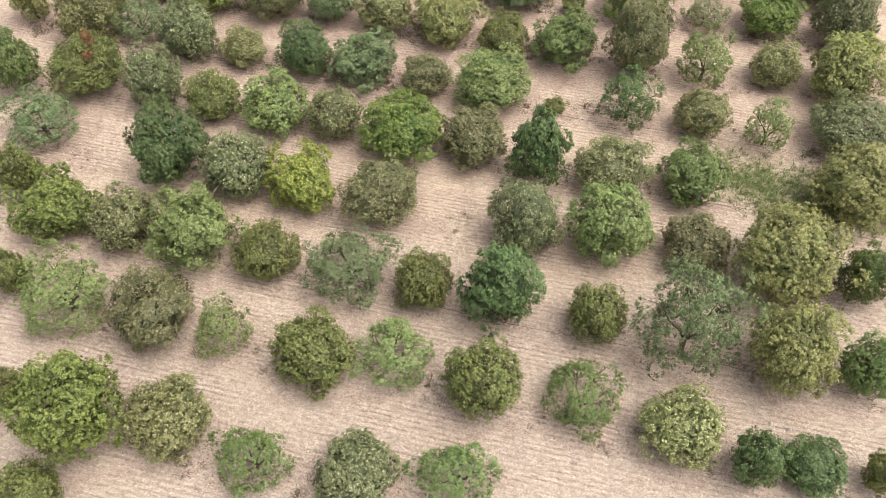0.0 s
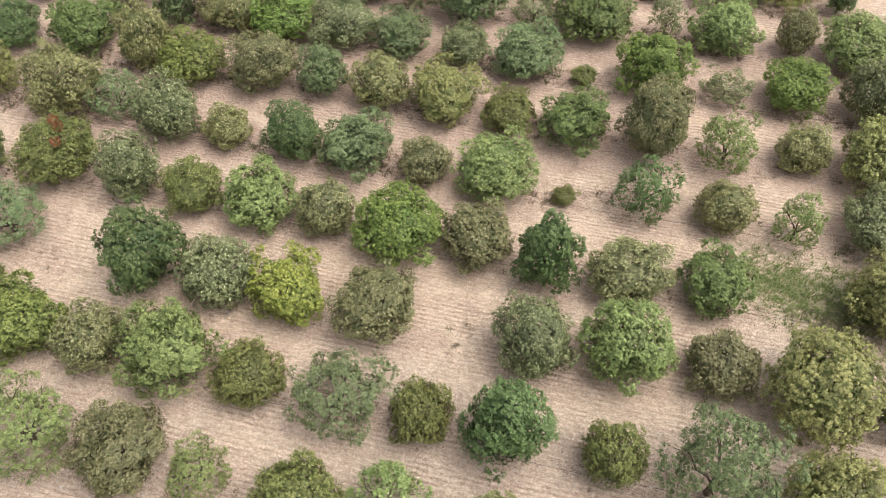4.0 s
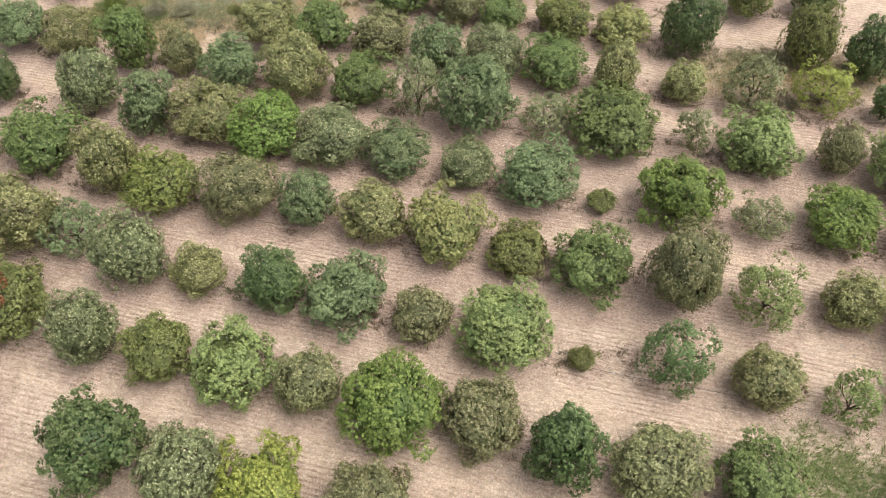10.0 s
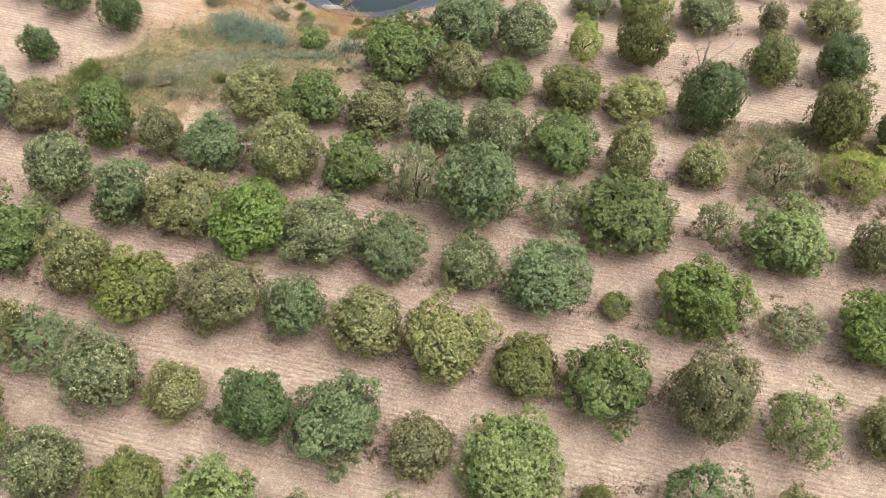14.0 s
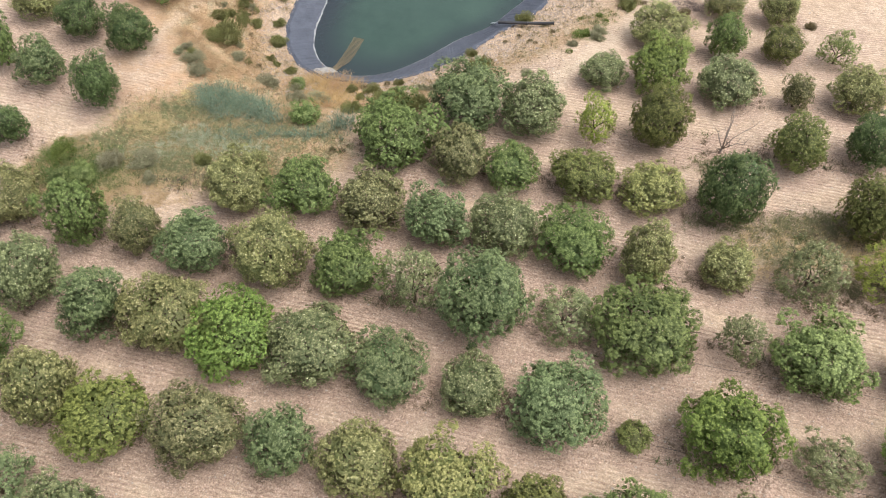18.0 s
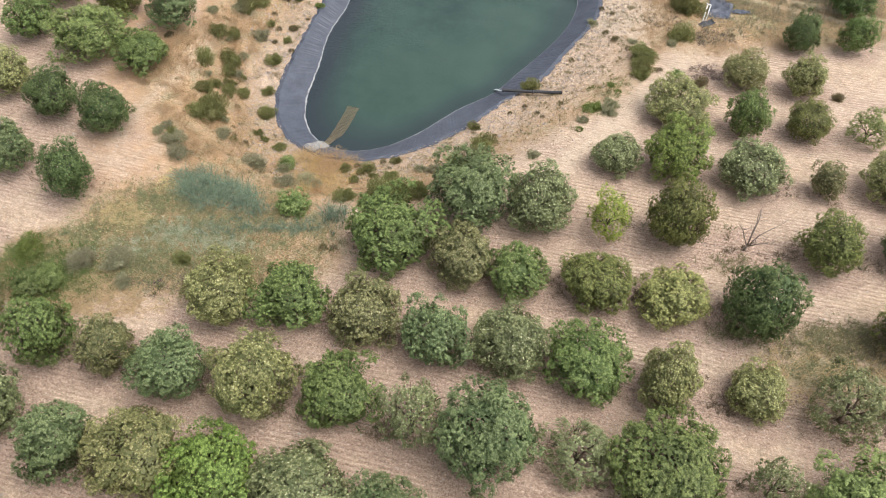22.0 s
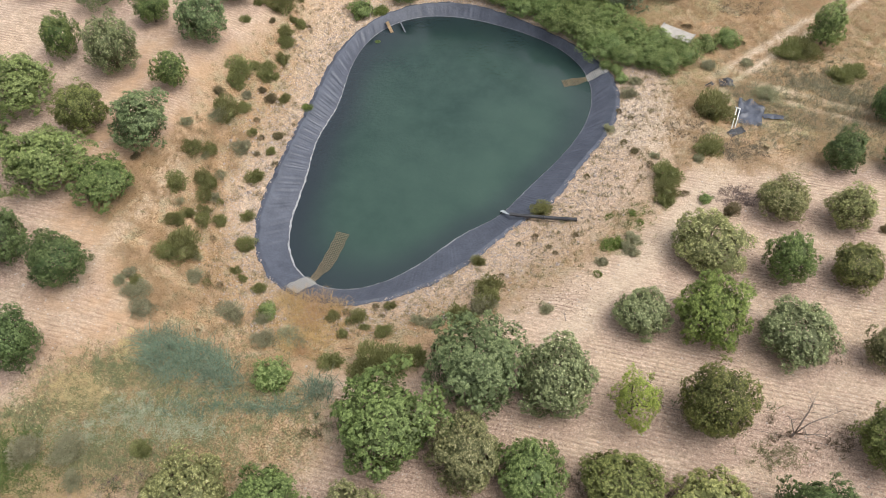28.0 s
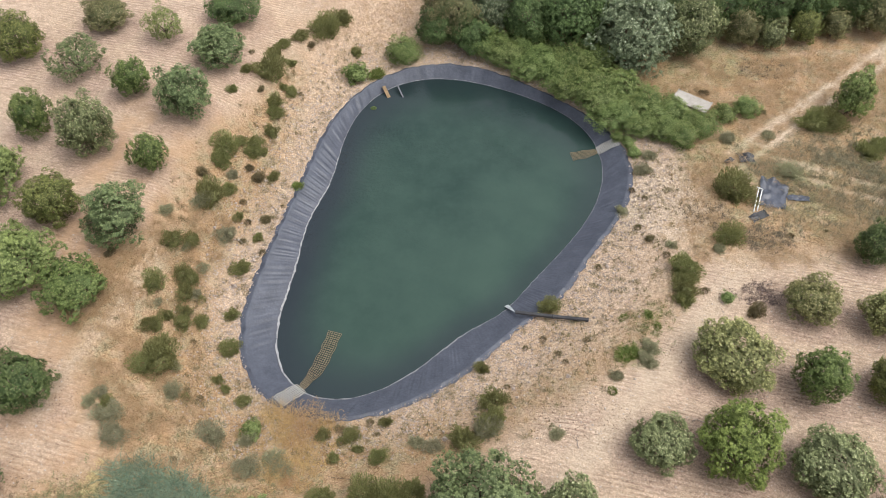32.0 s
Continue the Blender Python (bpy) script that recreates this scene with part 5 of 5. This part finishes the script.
# ---- drip hoses along the planted rows ----
for row in (-6, -4, -3, -1, 0, 1, 3):
    pts = []
    for k in range(-14 if row < 2 else -6, 13):
        i = k * 0.5
        x = GRID_ORIGIN[0] + ALONG_ROW[0] * i + ACROSS_ROWS[0] * row + 0.10 * math.sin(k * 1.7 + row)
        y = GRID_ORIGIN[1] + ALONG_ROW[1] * i + ACROSS_ROWS[1] * row - 0.55 + 0.13 * math.sin(k * 0.9 + 2 * row)
        pts.append((x, y, gz(x, y) + 0.008))
    v, f = tube(pts, [0.010] * len(pts), 5)
    tagged(new("drip_hose", mesh_from("drip_hose", v, f, [BLACK_PIPE], True)), "thin black drip hose lying along a tree row", "hose", "drip hoses")


# ---- loose ground cover ----
def scatter(rng, n, x0, x1, y0, y1, keep):
    x, y = rng.uniform(x0, x1, n), rng.uniform(y0, y1, n)
    k = rng.random(n) < keep(x, y)
    return x[k], y[k]


def wildness(x, y):
    wob = np.sin(x * 0.31 + 1.3 * np.sin(y * 0.17)) + np.sin(y * 0.43 + 1.7 * np.sin(x * 0.21))
    g = rim_gap(x, y)
    meadow = np.maximum(step(1.0, -1.0, 5 * (np.hypot((x + 16.5) / 9.5, (y - 78) / 6.0) + 0.06 * wob - 0.95)), step(1.0, -1.0, 5 * (np.hypot((x + 26) / 5.5, (y - 75) / 3.4) + 0.06 * wob - 0.95)))
    band = step(9.0, 5.5, g - 3.0 * step(-9, -14, x) * step(103, 96, y) + 0.6 * wob)
    right_land = step(-1.5, 2.5, y - (98.5 + 0.15 * (x - 20))) * step(12, 18, x)
    back = step(119, 123, y - 0.1 * x) * step(-14, -8, x)
    return np.where(g > 0.35, np.clip(np.maximum.reduce([meadow, band, right_land, back]), 0, 1), 0.0)


def tufts(name, label, seed, n, box, keep, tall, width, per, mat, lean=0.9):
    rng = np.random.default_rng(seed)
    x, y = scatter(rng, n, *box, keep)
    v, f = blades(rng, len(x) * per, 0.10, tall, width, lean)
    v = v.reshape(-1, 5, 3)
    base = np.repeat(np.stack([x, y, ground_z(x, y)], 1), per, 0)
    v = (v * np.repeat(rng.uniform(0.6, 1.3, len(x)), per)[:, None, None] + base[:, None, :]).reshape(-1, 3)
    tagged(new(name, mesh_from(name, v, f, [mat])), label, "grass", kind="stuff")


HERB = leaf_material("green_herb", (0.11, 0.13, 0.06), (0.23, 0.25, 0.125), (0.38, 0.39, 0.22))


MARGIN = leaf_material("yellow_green_weed", (0.075, 0.095, 0.028), (0.18, 0.21, 0.062), (0.31, 0.335, 0.12))


def patchy(x, y, f=0.45):
    return np.clip(0.5 + 0.5 * np.sin(x * f + 2 * np.sin(y * f * 0.7)) * np.sin(y * f * 1.2 + 1.5 * np.sin(x * f * 0.8)), 0, 1)


def wheel_tracks(x, y):
    """1 on the bare ruts of the track over the rough land."""
    out = np.zeros(np.shape(x))
    for off in (-0.9, 0.9):
        out = np.maximum(out, np.exp(-(((y - 112 - 0.8 * (x - 26) + off) / 0.55) ** 2)) * step(22, 26, x))
        out = np.maximum(out, np.exp(-(((y - 111 + 0.42 * (x - 25) + off) / 0.4) ** 2)) * step(25, 29, x))
    return out


def clear_of_scraps(x, y):
    return step(0.8, 1.15, np.hypot((x - 26.3) / 1.3, (y - 106.8) / 1.7)) * step(0.8, 1.2, np.hypot((x - 28.2) / 0.9, (y - 106.3) / 0.4)) * step(0.8, 1.2, np.hypot((x - 24.6) / 0.9, (y - 104.6) / 0.6))


def straw_here(x, y):
    near = step(-12, -4, y - PY + 0.25 * np.abs(x))
    bare = step(6.5, 2.0, rim_gap(x, y)) * np.maximum(0.2 + 0.7 * near, 0.9 * step(-7, -2, x))
    return wildness(x, y) * (0.15 + 0.85 * patchy(x, y)) * (1 - 0.85 * bare) * (1 - 0.95 * wheel_tracks(x, y)) * clear_of_scraps(x, y)


tufts("dry_grass", "dry straw-coloured grass tufts round the pond", 21, 62000, (-34, 46, 68, 132), straw_here, 0.23, 0.009, 9, STRAW, 1.1)
tufts("long_straw", "long bent straw between the broom shrubs", 71, 3800, (-27, -12, 83, 104), lambda x, y: wildness(x, y) * step(2.5, 5.0, rim_gap(x, y)) * step(0.25, 0.7, patchy(x, y, 0.8)), 0.36, 0.010, 13, STRAW, 1.7)
tufts("long_straw", "long bent golden straw on the rough land", 72, 7000, (18, 46, 98, 124), lambda x, y: wildness(x, y) * step(4.0, 7.0, rim_gap(x, y)) * step(0.2, 0.7, patchy(x, y, 0.6)) * (1 - 0.95 * wheel_tracks(x, y)) * clear_of_scraps(x, y), 0.34, 0.010, 12, STRAW, 1.7)
tufts("green_weeds", "low green weeds in the meadow and field margin", 22, 16000, (-34, -6, 69, 88), lambda x, y: wildness(x, y) * np.exp(-np.hypot((x + 19) / 10, (y - 77.5) / 4.5) ** 2), 0.20, 0.012, 9, HERB, 1.2)
tufts("field_margin_weeds", "green weeds on the untilled strip", 23, 5000, (18, 30, 29, 40), lambda x, y: np.exp(-(((y - 34.8 + 0.30 * (x - 21)) / 1.8) ** 2)) * step(18, 21, x), 0.25, 0.02, 6, MARGIN, 1.1)
tufts("field_margin_weeds", "dry and green weeds on the untilled strip", 24, 3600, (17, 36, 63, 71), lambda x, y: np.exp(-(((y - 67.3) / 1.8) ** 2)) * step(18, 22, x), 0.25, 0.016, 6, STRAW, 1.1)

STONE = leaf_material("pale_stone", (0.34, 0.28, 0.235), (0.54, 0.465, 0.40), (0.70, 0.63, 0.56))
LITTER = leaf_material("fallen_leaf", (0.10, 0.065, 0.045), (0.22, 0.155, 0.11), (0.40, 0.31, 0.23))


def stones(name, label, seed, n, box, keep, size):
    rng = np.random.default_rng(seed)
    x, y = scatter(rng, n, *box, keep)
    m = len(x)
    base = np.array([[1, 0, 0], [0.2, 1, 0], [-1, 0.3, 0], [-0.2, -1, 0], [0, 0, 0.75], [0, 0, -0.5]])
    s = size * rng.lognormal(0, 0.42, m)
    a = rng.uniform(0, 6.3, m)
    co, si = np.cos(a), np.sin(a)
    bx = base[None, :, 0] * co[:, None] - base[None, :, 1] * si[:, None]
    by = base[None, :, 0] * si[:, None] + base[None, :, 1] * co[:, None]
    jit = rng.uniform(0.7, 1.3, (m, 6))
    v = np.stack([x[:, None] + bx * jit * s[:, None], y[:, None] + by * jit * s[:, None], ground_z(x, y)[:, None] + 0.25 * s[:, None] + base[None, :, 2] * s[:, None]], 2).reshape(-1, 3)
    tri = np.array([[0, 1, 4], [1, 2, 4], [2, 3, 4], [3, 0, 4], [1, 0, 5], [2, 1, 5], [3, 2, 5], [0, 3, 5]])
    f = (tri[None] + 6 * np.arange(m)[:, None, None]).reshape(-1, 3)
    tagged(new(name, mesh_from(name, v, f, [STONE])), label, "stones", kind="stuff")


def row_offset(x, y):
    row = ((y - GRID_ORIGIN[1]) * ALONG_ROW[0] - (x - GRID_ORIGIN[0]) * ALONG_ROW[1]) / (ACROSS_ROWS[1] * ALONG_ROW[0] - ACROSS_ROWS[0] * ALONG_ROW[1])
    return np.abs(row - np.round(row)) * 6.15


stones("field_stones", "small pale stones on the tilled soil", 31, 36000, (-34, 34, 10, 100), lambda x, y: (1 - wildness(x, y)) * (0.25 + 0.75 * patchy(x, y, 0.3)) * (rim_gap(x, y) > 0.4), 0.036)
stones("bank_gravel", "pale gravel on the banks of the pond", 32, 100000, (-26, 24, 84, 126), lambda x, y: (rim_gap(x, y) > 0.15) * step(6.5, 1.0, rim_gap(x, y)), 0.046)


def fallen_leaves(seed, n):
    rng = np.random.default_rng(seed)
    x, y = scatter(rng, n, -34, 34, 8, 100, lambda x, y: (1 - wildness(x, y)) * step(2.2, 0.3, row_offset(x, y)) * (0.3 + 0.7 * patchy(x, y, 0.6)))
    cen = np.stack([x, y, ground_z(x, y) + 0.03], 1)
    v, f = leaf_quads(cen, np.tile([0, 0, 1.0], (len(x), 1)), rng, 0.045, 0.35)
    tagged(new("leaf_litter", mesh_from("leaf_litter", v, f, [LITTER])), "brown fallen leaves along the tree rows", "leaf litter", kind="stuff")


fallen_leaves(41, 120000)

UNDERGROWTH = leaf_material("dry_undergrowth", (0.085, 0.060, 0.040), (0.175, 0.135, 0.082), (0.30, 0.245, 0.15))


def row_growth(x, y):
    return (1 - wildness(x, y)) * step(1.5, 0.5, row_offset(x, y + 0.25)) * step(0.30, 0.75, patchy(x, y, 0.75)) * (0.25 + 0.75 * step(34, 46, y) * step(84, 72, y))


tufts("row_undergrowth", "dry brown weeds under and between the oaks of the rows", 27, 26000, (-34, 34, 12, 84), row_growth, 0.26, 0.016, 13, UNDERGROWTH, 1.1)
tufts("green_undergrowth", "low dull green weeds between the oaks of the rows", 28, 7000, (-34, 34, 26, 84), lambda x, y: row_growth(x, y) * step(0.55, 0.85, patchy(x + 7, y, 0.5)), 0.30, 0.018, 14, SHRUB_LEAF["l"], 1.1)

DULL = leaf_material("dull_tuft", (0.115, 0.092, 0.050), (0.23, 0.185, 0.105), (0.36, 0.30, 0.18))
tufts("bank_tufts", "small brown and olive weed tufts dotted over the sandy banks", 25, 8500, (-27, 27, 84, 126), lambda x, y: (rim_gap(x, y) > 0.5) * step(10, 3, rim_gap(x, y)) * (0.25 + 0.75 * patchy(x, y, 0.7)), 0.17, 0.014, 18, DULL, 1.3)

GREY_GRASS = leaf_material("grey_grass", (0.14, 0.135, 0.08), (0.27, 0.26, 0.16), (0.42, 0.40, 0.27))
tufts("grey_grass", "soft grey-green grass on the rough land", 26, 13000, (24, 46, 99, 116), lambda x, y: np.exp(-np.hypot((x - 34) / 7, (y - 108) / 4.5) ** 2) * (0.3 + 0.7 * patchy(x, y, 0.5)) * (1 - 0.95 * wheel_tracks(x, y)) * clear_of_scraps(x, y), 0.34, 0.014, 9, GREY_GRASS, 1.2)

oak(35.3, 116.4, 3.3, 4.2, "f", "wood edge trees")


def weed_mat(name, label, seed, x0, y0, rx, ry, n, mat, tall=0.16):
    """A low patch of fine weeds with a ragged outline."""
    tufts(name, label, seed, n, (x0 - 2 * rx, x0 + 2 * rx, y0 - 2 * ry, y0 + 2 * ry), lambda x, y: np.exp(-(((x - x0) / rx) ** 2 + ((y - y0) / ry) ** 2) ** 1.5) * (0.35 + 0.65 * patchy(x, y, 2.1)), tall, 0.017, 11, mat, 1.3)


GOLDEN = leaf_material("golden_mat", (0.36, 0.265, 0.14), (0.58, 0.45, 0.255), (0.75, 0.63, 0.42))
PALE_GRASS = leaf_material("pale_grey_grass", (0.22, 0.23, 0.15), (0.40, 0.41, 0.29), (0.58, 0.58, 0.45))
DUSK = leaf_material("dusky_mat", (0.075, 0.062, 0.045), (0.16, 0.135, 0.095), (0.28, 0.24, 0.18))
PURPLE = leaf_material("purplish_dry_mat", (0.085, 0.058, 0.055), (0.18, 0.13, 0.118), (0.30, 0.235, 0.21))
weed_mat("weed_mat", "low dusky grey-brown weeds beside the liner scrap", 51, 24.1, 102.0, 1.9, 1.3, 2200, DUSK)
weed_mat("weed_mat", "low purplish dry weeds beside an oak", 52, 22.6, 96.6, 1.5, 0.9, 1300, PURPLE, 0.12)
weed_mat("weed_mat", "low brownish weeds on the gravel bank", 53, 20.6, 104.6, 1.9, 1.6, 1100, DUSK, 0.14)
weed_mat("weed_mat", "creeping light green weeds on sandy ground", 54, 14.0, 94.4, 1.7, 1.5, 700, MARGIN, 0.12)
weed_mat("weed_mat", "creeping light green weeds on sandy ground", 55, 12.8, 91.4, 1.3, 1.0, 700, MARGIN, 0.12)
weed_mat("weed_mat", "dry grey weeds under the scrubby slope", 56, 29.5, 122.5, 3.0, 1.2, 600, DUSK, 0.2)
weed_mat("weed_mat", "damp green weeds in the meadow hollow", 57, -26.6, 74.6, 3.2, 2.0, 5200, SHRUB_LEAF["g"], 0.28)
weed_mat("weed_mat", "low green weeds beside the golden grass", 64, -25.0, 77.9, 1.4, 1.0, 500, HERB, 0.2)
weed_mat("weed_mat", "green weeds in the dry meadow", 65, -20.8, 75.0, 1.9, 1.2, 1600, HERB, 0.22)
weed_mat("weed_mat", "low dull green weeds beside the reeds", 66, -20.5, 80.8, 1.7, 0.9, 1100, HERB, 0.22)
weed_mat("weed_mat", "matted golden grass in the meadow", 67, -22.6, 79.5, 1.9, 1.1, 2000, GOLDEN, 0.2)
weed_mat("weed_mat", "matted golden grass at the meadow edge", 68, -22.4, 72.6, 3.2, 1.6, 3800, GOLDEN, 0.2)
weed_mat("weed_mat", "pale matted grass in the meadow", 69, -21.8, 76.6, 1.8, 0.9, 1300, PALE_GRASS, 0.16)
weed_mat("weed_mat", "pale grey-green grass in the damp hollow", 74, -19.0, 78.2, 2.2, 1.0, 1500, PALE_GRASS, 0.2)
weed_mat("weed_mat", "pale grey-green grass in the damp hollow", 75, -16.0, 77.0, 2.4, 0.8, 1200, PALE_GRASS, 0.2)
weed_mat("weed_mat", "pale matted grass at the edge of the reeds", 76, -20.2, 82.0, 0.6, 1.3, 500, GOLDEN, 0.2)
weed_mat("weed_mat", "low purplish dry weeds in the meadow", 70, -19.0, 73.9, 1.6, 0.9, 700, PURPLE, 0.12)
weed_mat("weed_mat", "sparse blue-green grass in the damp hollow", 71, -15.0, 78.5, 3.4, 0.8, 900, SHRUB_LEAF["t"], 0.26)
weed_mat("weed_mat", "sparse blue-green grass in the damp hollow", 72, -10.3, 78.5, 2.6, 0.7, 700, SHRUB_LEAF["t"], 0.26)
weed_mat("weed_mat", "dry rusty grass above the pond's end", 73, -9.6, 84.6, 2.4, 2.2, 900, RUSTY, 0.26)
OLIVE_WEED = leaf_material("olive_field_weed", (0.10, 0.095, 0.045), (0.21, 0.195, 0.10), (0.36, 0.32, 0.18))
weed_mat("weed_mat", "rough brown-green weeds on the untilled strip", 58, 26.0, 69.3, 4.2, 1.3, 3600, OLIVE_WEED, 0.24)
weed_mat("weed_mat", "rough green weeds on the untilled strip", 59, 23.8, 67.0, 2.2, 0.8, 1200, HERB, 0.2)
weed_mat("weed_mat", "rough brown-green weeds along the row of oaks", 60, 19.5, 69.8, 2.4, 0.7, 1000, OLIVE_WEED, 0.22)
weed_mat("weed_mat", "rough olive weeds under thin oaks", 61, 27.5, 64.3, 4.5, 0.9, 2200, OLIVE_WEED, 0.22)
weed_mat("weed_mat", "dry olive weeds round the dead tree", 62, 19.4, 75.4, 1.6, 0.8, 600, OLIVE_WEED, 0.2)
weed_mat("weed_mat", "dark straw weeds on the field margin", 63, 25.0, 32.2, 3.2, 1.2, 1600, OLIVE_WEED, 0.26)

# ---- last odd plants ----
shrub(32.9, 93.2, 0.95, "r", 0.8)
shrub(-18.1, 90.8, 0.9, "w", 0.5)

FLOWER = leaf_material("flower_head", (0.55, 0.52, 0.25), (0.72, 0.68, 0.36), (0.80, 0.78, 0.60))
rng = np.random.default_rng(77)
x, y = -24.7 + rng.normal(0, 0.7, 20), 78.0 + rng.normal(0, 0.5, 20)
heads = np.stack([x, y, ground_z(x, y) + 0.30], 1)
v, f = leaf_quads(heads, np.tile([0, 0, 1.0], (20, 1)), rng, 0.055, 0.3)
tagged(new("meadow_flowers", mesh_from("meadow_flowers", v, f, [FLOWER])), "pale yellow flower heads in the meadow weeds", "flowers", kind="stuff")
